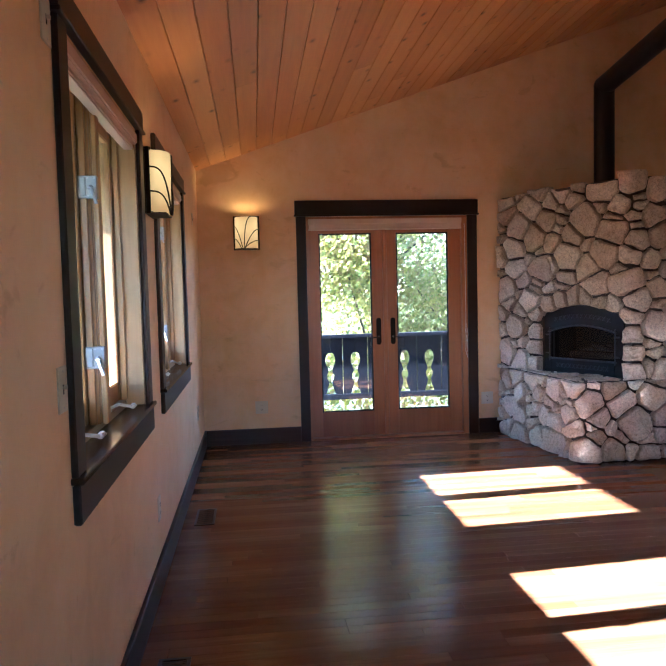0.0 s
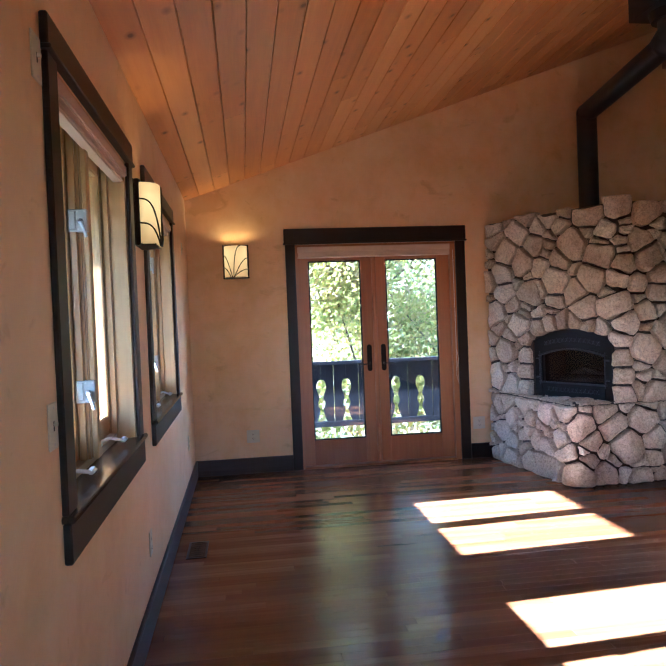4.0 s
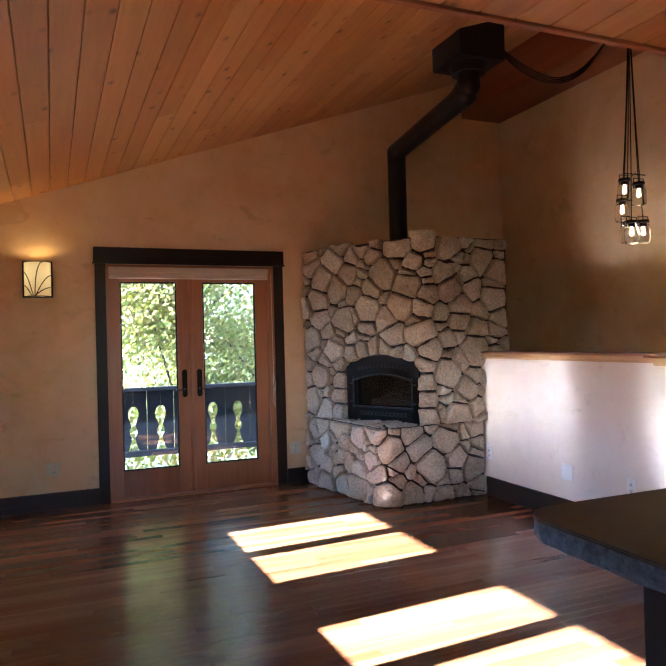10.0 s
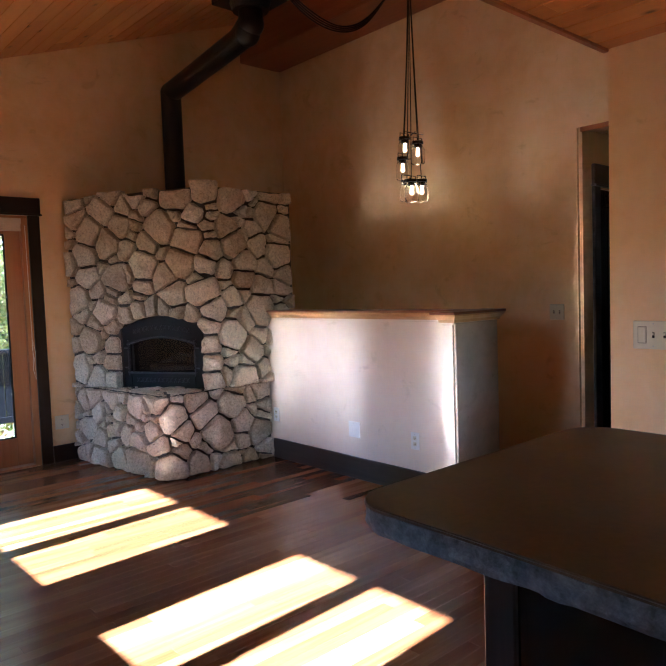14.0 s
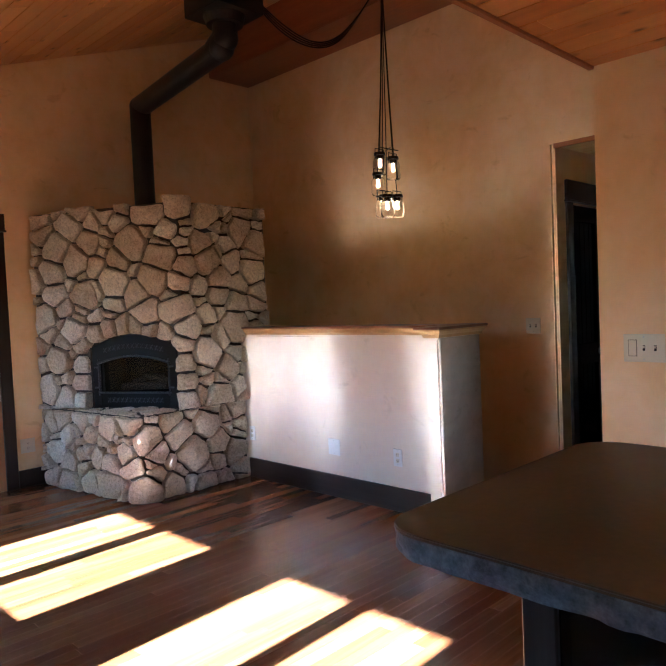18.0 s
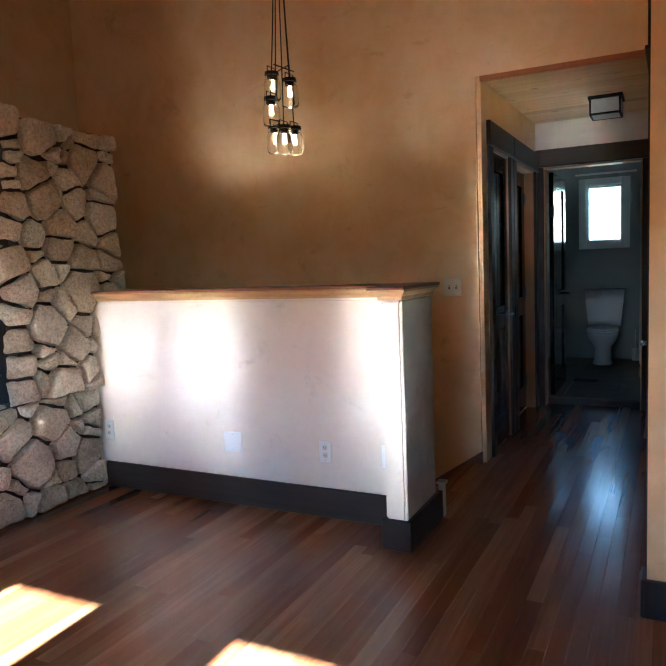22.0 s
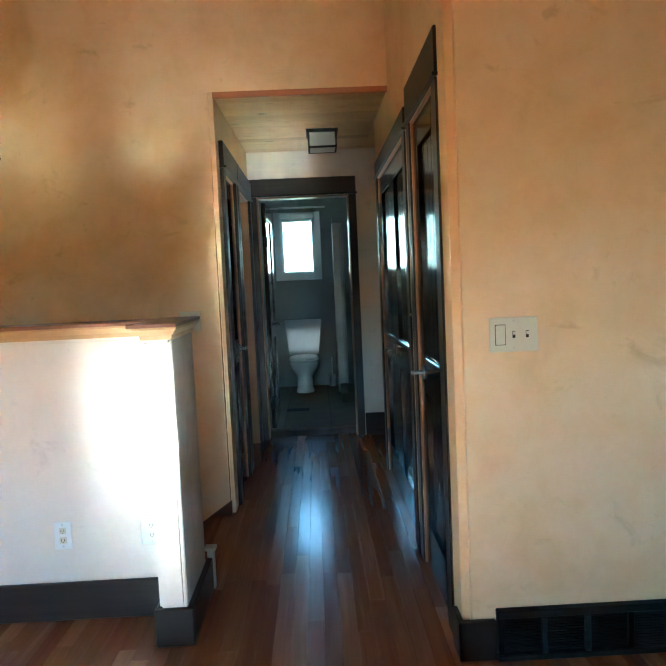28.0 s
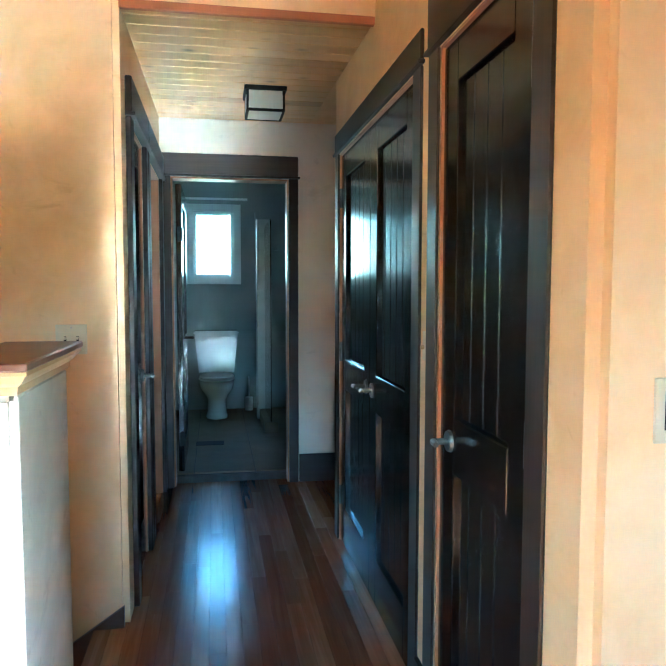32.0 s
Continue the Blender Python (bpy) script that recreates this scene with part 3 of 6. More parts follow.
part("moulding", cove(bmesh.new(), 3.695, POST_Y, 4.13, 4.222, 1.161, 1.207, 0.006, 0.03), M_PINE_Y, capob, "light pine cove moulding")


# ---- baseboards ----
def base(name, lo, hi, material):
    structure(name, boxes((lo, hi), bevel=0.004), material, "black-stained timber baseboard", "baseboard")


base("baseboard_west", (0, BACK, 0), (0.02, FAR - 0.02, 0.142), M_DARK_Y)
base("baseboard_north_left", (0.001, FAR - 0.02, 0), (0.88, FAR, 0.142), M_DARK_X)
base("baseboard_north_right", (2.575, FAR - 0.02, 0), (2.9, FAR, 0.142), M_DARK_X)
base("baseboard_half_wall", (HALF - 0.02, 4.237, 0), (HALF, 6.22, 0.158), M_DARK_Y)
base("baseboard_post_front", (3.672, 4.094, 0), (3.694, 4.24, 0.146), M_DARK_Y)
base("baseboard_post_side", (3.695, 4.094, 0), (4.15, POST_Y - 0.001, 0.146), M_DARK_X)
base("baseboard_post_back", (3.695, 4.216, 0), (HALF - 0.021, 4.238, 0.146), M_DARK_X)
structure("stair_skirt_trim", boxes(((4.152, 4.086, 0), (4.18, 4.118, 0.175)), ((4.145, 4.078, 0.175), (4.195, 4.128, 0.19)), bevel=0.003), M_RAW, "small grey end trim at the stair head", "trim")
structure("stair_skirt", prism(bmesh.new(), [(4.132, 0.085), (4.132, -0.14), (4.26, -0.30), (6.9, -2.09), (6.9, -1.80)], RIGHT - 0.02, RIGHT - 0.0005, "x"), wood("brown_skirt", [(0.05, 0.02, 0.010), (0.08, 0.032, 0.015), (0.11, 0.045, 0.022)], "y", 0.4), "brown skirt board sloping down beside the stairs", "baseboard")
base("baseboard_switch", (SWITCH - 0.02, 3.005, 0), (SWITCH - 0.0005, HALL_R + 0.02, 0.146), M_DARK_Y)
base("baseboard_switch_rest", (SWITCH - 0.02, BACK, 0), (SWITCH - 0.0005, 2.215, 0.146), M_DARK_Y)
base("baseboard_switch_return", (SWITCH - 0.02, HALL_R + 0.0005, 0), (3.585, HALL_R + 0.02, 0.146), M_DARK_X)
base("baseboard_hall_mid", (4.407, HALL_R + 0.0005, 0), (4.475, HALL_R + 0.016, 0.146), M_DARK_X)
base("baseboard_hall_end", (HALL_END - 0.018, 2.362, 0), (HALL_END, 3.195, 0.195), M_DARK_Y)

# wall register: a long black louvred grille at the foot of the wall
reg = thing("wall_register", (SWITCH, 2.6, 0), "long black baseboard heating register with fine louvres", "register")
RY0, RY1 = 2.218, 3.003
box_part("frame", (SWITCH - 0.034, RY0, 0.155), (SWITCH - 0.001, RY1, 0.182), M_BLACK_METAL, reg)
box_part("frame", (SWITCH - 0.032, RY0, 0.0), (SWITCH - 0.001, RY1, 0.022), M_BLACK_METAL, reg)
for i in range(6):
    yc = RY0 + 0.012 + (RY1 - RY0 - 0.024) * i / 5
    box_part("upright", (SWITCH - 0.032, yc - 0.011, 0.023), (SWITCH - 0.001, yc + 0.011, 0.154), M_BLACK_METAL, reg)
for i in range(13):
    z = 0.030 + i * 0.0096
    box_part("louvre", (SWITCH - 0.024, RY0 + 0.024, z), (SWITCH - 0.008, RY1 - 0.024, z + 0.004), M_BLACK_METAL, reg, 0)
box_part("back", (SWITCH - 0.006, RY0 + 0.024, 0.024), (SWITCH - 0.001, RY1 - 0.024, 0.153), M_SLOT, reg, 0)


# ---- windows in the west wall ----
def window_unit(index, y0, y1):
    w = thing("window_%d" % index, (0, (y0 + y1) / 2, WIN_LO), "pair of pine casement windows in a black-stained timber surround", "window")
    tagged(w, kind="structure")
    z0, z1 = WIN_LO, WIN_HI
    for ya, yb in ((y0 - 0.088, y0 + 0.004), (y1 - 0.004, y1 + 0.088)):
        box_part("casing", (0.0005, ya, z0 + 0.005), (0.018, yb, z1), M_DARK_Z, w, 0.004, "black-stained upright casing")
    box_part("head_casing", (0.0005, y0 - 0.09, z1 + 0.012), (0.022, y1 + 0.09, z1 + 0.096), M_DARK_Y, w, 0.004, "black-stained head board")
    box_part("head_bead", (0.0005, y0 - 0.10, z1), (0.030, y1 + 0.10, z1 + 0.012), M_DARK_Y, w, 0.003)
    box_part("stool", (-0.075, y0 - 0.092, z0 - 0.012), (0.034, y1 + 0.092, z0 + 0.006), M_SILL, w, 0.004, "dark varnished window sill")
    box_part("apron", (0.0005, y0 - 0.085, z0 - 0.120), (0.022, y1 + 0.085, z0 - 0.013), M_DARK_Y, w, 0.004)
    for ya, yb in ((y0, y0 + 0.02), (y1 - 0.02, y1)):
        box_part("jamb", (-0.158, ya, z0 + 0.007), (-0.0005, yb, z1), M_PINE_Z, w, 0.002, "light pine side jamb")
    box_part("head_jamb", (-0.158, y0 + 0.021, z1 - 0.02), (-0.0005, y1 - 0.021, z1 - 0.0005), M_PINE_Y, w, 0.002)
    box_part("sill_board", (-0.158, y0 + 0.021, z0 - 0.0005), (-0.076, y1 - 0.021, z0 + 0.03), M_PINE_Y, w, 0.003)
    ym = (y0 + y1) / 2
    box_part("mullion", (-0.155, ym - 0.025, z0 + 0.031), (-0.055, ym + 0.025, z1 - 0.021), M_PINE_Z, w, 0.006, "light pine mullion")
    box_part("mullion_stop", (-0.0545, ym - 0.022, z0 + 0.031), (-0.035, ym + 0.022, z1 - 0.021), M_PINE_Z, w, 0.004)
    for ya, yb in ((y0 + 0.021, ym - 0.026), (ym + 0.026, y1 - 0.021)):
        box_part("stop", (-0.095, ya, z0 + 0.031), (-0.07, ya + 0.014, z1 - 0.021), M_PINE_Z, w, 0.003)
        box_part("stop", (-0.095, yb - 0.014, z0 + 0.031), (-0.07, yb, z1 - 0.021), M_PINE_Z, w, 0.003)
        s = 0.038
        sash = box_part("sash", (-0.145, ya, z0 + 0.031), (-0.10, ya + s, z1 - 0.021), M_PINE_Z, w, 0.005, "pine casement sash")
        box_part("stile", (-0.145, yb - s, z0 + 0.031), (-0.10, yb, z1 - 0.021), M_PINE_Z, sash, 0.005)
        box_part("rail", (-0.144, ya + s, z0 + 0.031), (-0.101, yb - s, z0 + 0.031 + 0.083), M_PINE_Y, sash, 0.005)
        box_part("rail", (-0.144, ya + s, z1 - 0.021 - 0.05), (-0.101, yb - s, z1 - 0.021), M_PINE_Y, sash, 0.005)
        g = box_part("pane", (-0.125, ya + s - 0.004, z0 + 0.11), (-0.121, yb - s + 0.004, z1 - 0.066), M_GLASS, sash, 0)
        g.visible_shadow = False
        # folding crank on the sill
        yc = ya + 0.16
        crank = part("crank", boxes(((-0.10, yc - 0.035, z0 + 0.031), (-0.072, yc + 0.035, z0 + 0.052)), bevel=0.005), M_WHITE, w, "white-metal folding crank")
        part("crank_arm", tube(tube(bmesh.new(), (-0.082, yc, z0 + 0.05), (-0.045, yc + 0.03, z0 + 0.062), 0.007, 0.006, 10), (-0.045, yc + 0.03, z0 + 0.062), (-0.012, yc + 0.13, z0 + 0.035), 0.006, 0.006, 10), M_WHITE, crank)
        part("crank_knob", block(bmesh.new(), (-0.024, yc + 0.115, z0 + 0.028), (0.0, yc + 0.165, z0 + 0.046), 0.006), M_WHITE, crank)
    # sash locks on the mullion
    for zc in (1.16, 1.74):
        yl = ym - 0.046
        lock = box_part("sash_lock", (-0.099, yl, zc - 0.038), (-0.034, ym - 0.0225, zc + 0.038), M_LOCK, w, 0.002, "white sash lock plate")
        box_part("strike", (-0.095, yl - 0.004, zc - 0.030), (-0.070, yl - 0.0002, zc + 0.034), M_LOCK, lock, 0.003)
        part("lever", tube(tube(bmesh.new(), (-0.056, yl, zc - 0.002), (-0.050, yl - 0.012, zc - 0.010), 0.010, 0.008, 10), (-0.050, yl - 0.012, zc - 0.008), (-0.034, yl - 0.018, zc - 0.058), 0.007, 0.0055, 10), M_LOCK, lock, "white lock lever")
        for dx, dz in ((-0.041, 0.03), (-0.041, -0.03), (-0.064, 0.03), (-0.064, -0.03)):
            box_part("screw", (dx - 0.003, yl - 0.0012, zc + dz - 0.003), (dx + 0.003, yl - 0.0001, zc + dz + 0.003), M_STEEL, lock, 0.0004)
    # roller blind drawn up under the head
    b = thing("roller_blind", (-0.02, ym, z1), "pinkish beige roller blind rolled up in its cassette", "blind", "blinds in the west windows")
    box_part("cassette", (-0.06, y0 + 0.022, z1 - 0.068), (0.012, y1 - 0.022, z1 - 0.0215), M_BLIND_PINK, b, 0.006)
    box_part("bottom_rail", (-0.048, y0 + 0.03, z1 - 0.090), (-0.005, y1 - 0.03, z1 - 0.0685), M_BLIND_PINK, b, 0.005)
    return w


for n, (wy0, wy1) in enumerate(WINDOWS):
    window_unit(n + 1, wy0, wy1)


# unseen kitchen window in the south wall, added to let in light
kw = thing("window_4", (1.075, BACK, KZ0), "pine-framed kitchen window", "window")
tagged(kw, kind="structure")
for xa, xb in ((KX0, KX0 + 0.05), (1.05, 1.10), (KX1 - 0.05, KX1)):
    box_part("stile", (xa, BACK - 0.10, KZ0 + 0.051), (xb, BACK - 0.05, KZ1 - 0.051), M_PINE_Z, kw, 0.004)
for za, zb in ((KZ0, KZ0 + 0.05), (KZ1 - 0.05, KZ1)):
    box_part("rail", (KX0, BACK - 0.10, za), (KX1, BACK - 0.05, zb), M_PINE_Z, kw, 0.004)
for xa, xb in ((KX0 + 0.051, 1.049), (1.101, KX1 - 0.051)):
    g = box_part("pane", (xa, BACK - 0.078, KZ0 + 0.051), (xb, BACK - 0.074, KZ1 - 0.051), M_GLASS, kw, 0)
    g.visible_shadow = False

# ---- double door to the deck ----
dr = thing("door_1", (1.72, FAR, 0), "glazed fir double door, closed, in a black-stained surround", "door")
tagged(dr, kind="structure")
box_part("casing", (0.88, FAR - 0.028, 0), (0.968, FAR - 0.0005, 2.062), M_DARK_Z, dr, 0.004)
box_part("casing", (2.477, FAR - 0.028, 0), (2.568, FAR - 0.0005, 2.062), M_DARK_Z, dr, 0.004)
box_part("head_casing", (0.87, FAR - 0.034, 2.076), (2.578, FAR - 0.0005, 2.205), M_DARK_X, dr, 0.004)
box_part("head_bead", (0.862, FAR - 0.045, 2.062), (2.586, FAR - 0.0005, 2.076), M_DARK_X, dr, 0.003)
box_part("jamb", (0.9655, FAR + 0.0005, 0), (0.992, FAR + 0.158, 2.04), M_DOORWOOD, dr, 0.002)
box_part("jamb", (2.43, FAR + 0.0005, 0), (2.4795, FAR + 0.158, 2.04), M_DOORWOOD, dr, 0.002)
box_part("head_jamb", (0.9655, FAR + 0.0005, 2.0405), (2.4795, FAR + 0.158, 2.0595), M_DOORWOOD, dr, 0.002)
box_part("threshold", (0.9925, FAR - 0.02, 0.0), (2.4295, FAR + 0.158, 0.018), M_DOORWOOD, dr, 0.004)
DY0, DY1 = FAR + 0.045, FAR + 0.09


def door_leaf(x0, x1, gx0, gx1):
    leaf = box_part("leaf", (x0, DY0, 0.022), (gx0, DY1, 2.036), M_DOORWOOD, dr, 0.003, "fir door leaf with one tall pane")
    box_part("stile", (gx1, DY0, 0.022), (x1, DY1, 2.036), M_DOORWOOD, leaf, 0.003)
    box_part("bottom_rail", (gx0 + 0.0003, DY0, 0.022), (gx1 - 0.0003, DY1, 0.25), M_DOORWOOD, leaf, 0.003)
    box_part("top_rail", (gx0 + 0.0003, DY0, 1.912), (gx1 - 0.0003, DY1, 2.036), M_DOORWOOD, leaf, 0.003)
    for lo, hi in (((gx0, DY0 + 0.006, 0.25), (gx0 + 0.012, DY0 + 0.02, 1.912)), ((gx1 - 0.012, DY0 + 0.006, 0.25), (gx1, DY0 + 0.02, 1.912)),
                   ((gx0 + 0.012, DY0 + 0.006, 0.25), (gx1 - 0.012, DY0 + 0.02, 0.262)), ((gx0 + 0.012, DY0 + 0.006, 1.90), (gx1 - 0.012, DY0 + 0.02, 1.912))):
        box_part("glazing_bead", lo, hi, M_SLOT, leaf, 0.002)
    g = box_part("pane", (gx0 - 0.004, DY0 + 0.021, 0.246), (gx1 + 0.004, DY0 + 0.026, 1.916), M_GLASS, leaf, 0)
    g.visible_shadow = False
    return leaf


leaf_l = door_leaf(0.9935, 1.701, 1.088, 1.577)
leaf_r = door_leaf(1.703, 2.428, 1.812, 2.308)
part("astragal", tube(bmesh.new(), (1.70, DY0 - 0.004, 0.024), (1.70, DY0 - 0.004, 2.0), 0.021, 0.021, 14), M_DOORWOOD, leaf_l)
for lf, xc, d in ((leaf_l, 1.633, -1), (leaf_r, 1.768, 1)):
    pill = [(xc + 0.023 * math.cos(a), zc + 0.023 * math.sin(a)) for zc, a0 in ((1.10, 0.0), (0.895, math.pi)) for a in [a0 + k * math.pi / 8 for k in range(9)]]
    h = part("handle_plate", prism(bmesh.new(), pill, DY0 - 0.013, DY0 - 0.0005, "y", 0.004), M_BLACK_METAL, lf, "tall black handle plate with round ends")
    part("lever", tube(tube(bmesh.new(), (xc, DY0 - 0.012, 0.945), (xc, DY0 - 0.055, 0.945), 0.009, 0.009, 10), (xc, DY0 - 0.05, 0.945), (xc + d * 0.10, DY0 - 0.05, 0.938), 0.007, 0.005, 10), M_BRONZE, h)
bl = thing("door_blind", (1.72, FAR, 2.0), "beige cellular blind drawn up over the double door", "blind")
box_part("cassette", (0.994, FAR - 0.012, 1.99), (2.428, FAR + 0.042, 2.039), M_BLIND, bl, 0.004)
for i in range(3):
    box_part("fold", (0.998, FAR - 0.006, 1.958 + i * 0.0105), (2.424, FAR + 0.038, 1.967 + i * 0.0105), M_BLIND, bl, 0.003)
box_part("bottom_rail", (0.996, FAR - 0.008, 1.938), (2.426, FAR + 0.04, 1.956), M_BLIND, bl, 0.004)
cord = bpy.data.curves.new("cord", "CURVE")
cord.dimensions, cord.bevel_depth = "3D", 0.0022
sp = cord.splines.new("POLY")
pts = [(2.452, FAR - 0.015, 1.98), (2.455, FAR - 0.02, 1.1), (2.448, FAR - 0.03, 0.98), (2.462, FAR - 0.03, 0.86), (2.470, FAR - 0.03, 0.95), (2.455, FAR - 0.03, 1.05), (2.447, FAR - 0.03, 0.80), (2.466, FAR - 0.03, 0.72), (2.460, FAR - 0.03, 0.90)]
sp.points.add(len(pts) - 1)
for q, c in zip(sp.points, pts):
    q.co = (*(Vector(c) - Vector((1.72, FAR, 2.0))), 1)
cord.materials.append(M_WHITE_PLASTIC)
co = new("cord", cord)
co.parent = bl


# ---- corner fireplace ----
A, B, P, D = Vector((2.79, 7.42)), Vector((2.955, 6.225)), Vector((3.38, 6.24)), Vector((4.20, 6.29))
TOP, SHELF = 2.22, 0.635
fp = thing("stone_fireplace", (3.4, 6.9, 0), "corner fireplace of irregular grey granite fieldstones with a raised hearth", "fireplace")
F_IN = 0.04
UDIR = (P - A).normalized()
NRM = Vector((UDIR.y, -UDIR.x))


def on_face(u, out=0.0):
    p = A + UDIR * u + NRM * out
    return (p.x, p.y)


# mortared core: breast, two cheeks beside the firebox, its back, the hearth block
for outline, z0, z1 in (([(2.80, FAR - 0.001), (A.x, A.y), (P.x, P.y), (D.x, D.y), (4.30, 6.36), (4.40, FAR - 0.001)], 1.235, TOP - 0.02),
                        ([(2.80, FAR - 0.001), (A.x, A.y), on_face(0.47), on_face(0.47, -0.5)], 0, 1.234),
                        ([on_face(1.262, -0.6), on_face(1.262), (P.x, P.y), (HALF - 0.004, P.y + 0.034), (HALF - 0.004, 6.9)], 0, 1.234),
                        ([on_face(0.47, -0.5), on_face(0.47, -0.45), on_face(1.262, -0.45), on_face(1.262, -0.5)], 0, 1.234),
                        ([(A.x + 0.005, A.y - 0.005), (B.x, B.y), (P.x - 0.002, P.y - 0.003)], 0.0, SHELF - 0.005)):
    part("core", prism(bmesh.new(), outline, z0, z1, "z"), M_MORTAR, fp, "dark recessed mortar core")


def clip_poly(poly, p, n):
    """Keeps the side of the polygon with (q - p).n <= 0."""
    out = []
    for i, a in enumerate(poly):
        b = poly[(i + 1) % len(poly)]
        da, db = (a - p).dot(n), (b - p).dot(n)
        if da <= 0:
            out.append(a)
        if da * db < 0:
            out.append(a + (b - a) * (da / (da - db)))
    return out


def stone_cells(outline, size, seed, fixed=(), relax=1):
    """Irregular cells that fill an outline, as masons fit fieldstones; fixed seeds are (place, size, laid or not)."""
    rr = random.Random(seed)
    us, vs = [p.x for p in outline], [p.y for p in outline]
    pts = [(Vector(q), r, laid) for q, r, laid in fixed]
    tries = 0
    while tries < 6000:
        tries += 1
        q = Vector((rr.uniform(min(us), max(us)), rr.uniform(min(vs), max(vs))))
        r = size * (0.48 if rr.random() < 0.10 else rr.uniform(0.66, 1.18))
        if all(math.hypot((q.x - o.x) * 0.72 + (q.y - o.y) * 0.22, (q.y - o.y) * 1.36) > (r + ro) / 2 for o, ro, _ in pts):
            pts.append((q, r, True))

    def cell(i):
        q, r, laid = pts[i]
        poly = [p.copy() for p in outline]
        for k, (o, ro, _) in enumerate(pts):
            if i == k or (o - q).length > size * 3.2:
                continue
            d = o - q
            t = 0.5 + (r * r - ro * ro) / (2 * d.length_squared) * 0.7
            poly = clip_poly(poly, q + d * min(max(t, 0.2), 0.8), d.normalized())
            if len(poly) < 3:
                return None
        return poly

    def middle(poly):
        a = cx = cy = 0.0
        for p, q in zip(poly, poly[1:] + poly[:1]):
            w = p.x * q.y - q.x * p.y
            a, cx, cy = a + w, cx + (p.x + q.x) * w, cy + (p.y + q.y) * w
        return Vector((cx / (3 * a), cy / (3 * a))) if abs(a) > 1e-9 else sum(poly, Vector((0, 0))) / len(poly)

    for _ in range(relax):
        moved = []
        for i, (q, r, laid) in enumerate(pts):
            poly = cell(i) if i >= len(fixed) else None
            moved.append((q.lerp(middle(poly), 0.6), r, laid) if poly else (q, r, laid))
        pts = moved
    cells = []
    for i, (q, r, laid) in enumerate(pts):
        poly = cell(i) if laid else None
        if poly:
            cells.append((middle(poly), poly))
    return cells


def stone_mesh(poly, centre, to_room, seed, joint=0.0125, depth=0.056):
    """One stone: shrunk for its joint, split into a few slanting planes, with a rough face."""
    rr = random.Random(seed)
    n = len(poly)
    pts = []
    for i, p in enumerate(poly):
        a, b = poly[i - 1], poly[(i + 1) % n]
        w = rr.uniform(0.05, 0.13)
        for q in (a, b):
            pts.append(p + (q - p) * w)
    dense = []
    m = len(pts)
    for i in range(m):
        a, b = pts[i], pts[(i + 1) % m]
        k = max(1, int((b - a).length / 0.028))
        for s in range(k):
            dense.append(a + (b - a) * (s / k))
    size = sum((p - centre).length for p in dense) / len(dense)
    off = (rr.uniform(0, 50), rr.uniform(0, 50))
    high = depth * rr.uniform(0.85, 1.6)
    # the split face: the lowest of a few planes
    planes = [(Vector((rr.uniform(-0.14, 0.14), rr.uniform(-0.14, 0.14))), 0.0)]
    for _ in range(rr.choice((1, 2, 3))):
        a = rr.uniform(0, 2 * math.pi)
        s = rr.uniform(0.12, 0.42)
        planes.append((Vector((math.cos(a), math.sin(a))) * s, s * size * rr.uniform(0.15, 0.6)))

    def face(q):
        d = q - centre
        h = min(d.dot(g) * -1 + o for g, o in planes)
        h += 0.011 * noise.noise((q.x * 13 + off[0], q.y * 13 + off[1], 7)) + 0.008 * noise.noise((q.x * 34 + off[0], q.y * 34 + off[1], 9))
        return max(high + h, 0.012)

    small = min(1.0, size / 0.085)
    bmx = bmesh.new()
    loops = []
    for inset, f in ((0.0, None), (0.0, 0.5), (0.001, 0.78), (0.004, 0.92), (0.010, 0.985), (0.03, 1.0)):
        loop = []
        for p in dense:
            d = centre - p
            l = max(d.length, 1e-4)
            wob = 0.006 * noise.noise((p.x * 26 + off[0], p.y * 26 + off[1], 1.3))
            q = p + d / l * min(max(joint + inset * small + wob, 0.002), l * 0.5)
            loop.append(bmx.verts.new(to_room(q.x, q.y, -0.02 if f is None else face(q) * f)))
        loops.append(loop)
    for shrink in (0.50, 0.25):
        loop = []
        for p in dense:
            q = centre + (p - centre) * shrink
            loop.append(bmx.verts.new(to_room(q.x, q.y, face(q))))
        loops.append(loop)
    k = len(dense)
    for a, b in zip(loops, loops[1:]):
        for i in range(k):
            bmx.faces.new((a[i], a[(i + 1) % k], b[(i + 1) % k], b[i]))
    c = bmx.verts.new(to_room(centre.x, centre.y, face(centre)))
    for i in range(k):
        bmx.faces.new((loops[-1][i], loops[-1][(i + 1) % k], c))
    bmesh.ops.recalc_face_normals(bmx, faces=bmx.faces[:])
    return bmx


ARCH_U, ARCH_W = 0.866, 0.388


def arch_top(u):
    return 1.205 - 0.10 * ((u - ARCH_U) / ARCH_W) ** 2


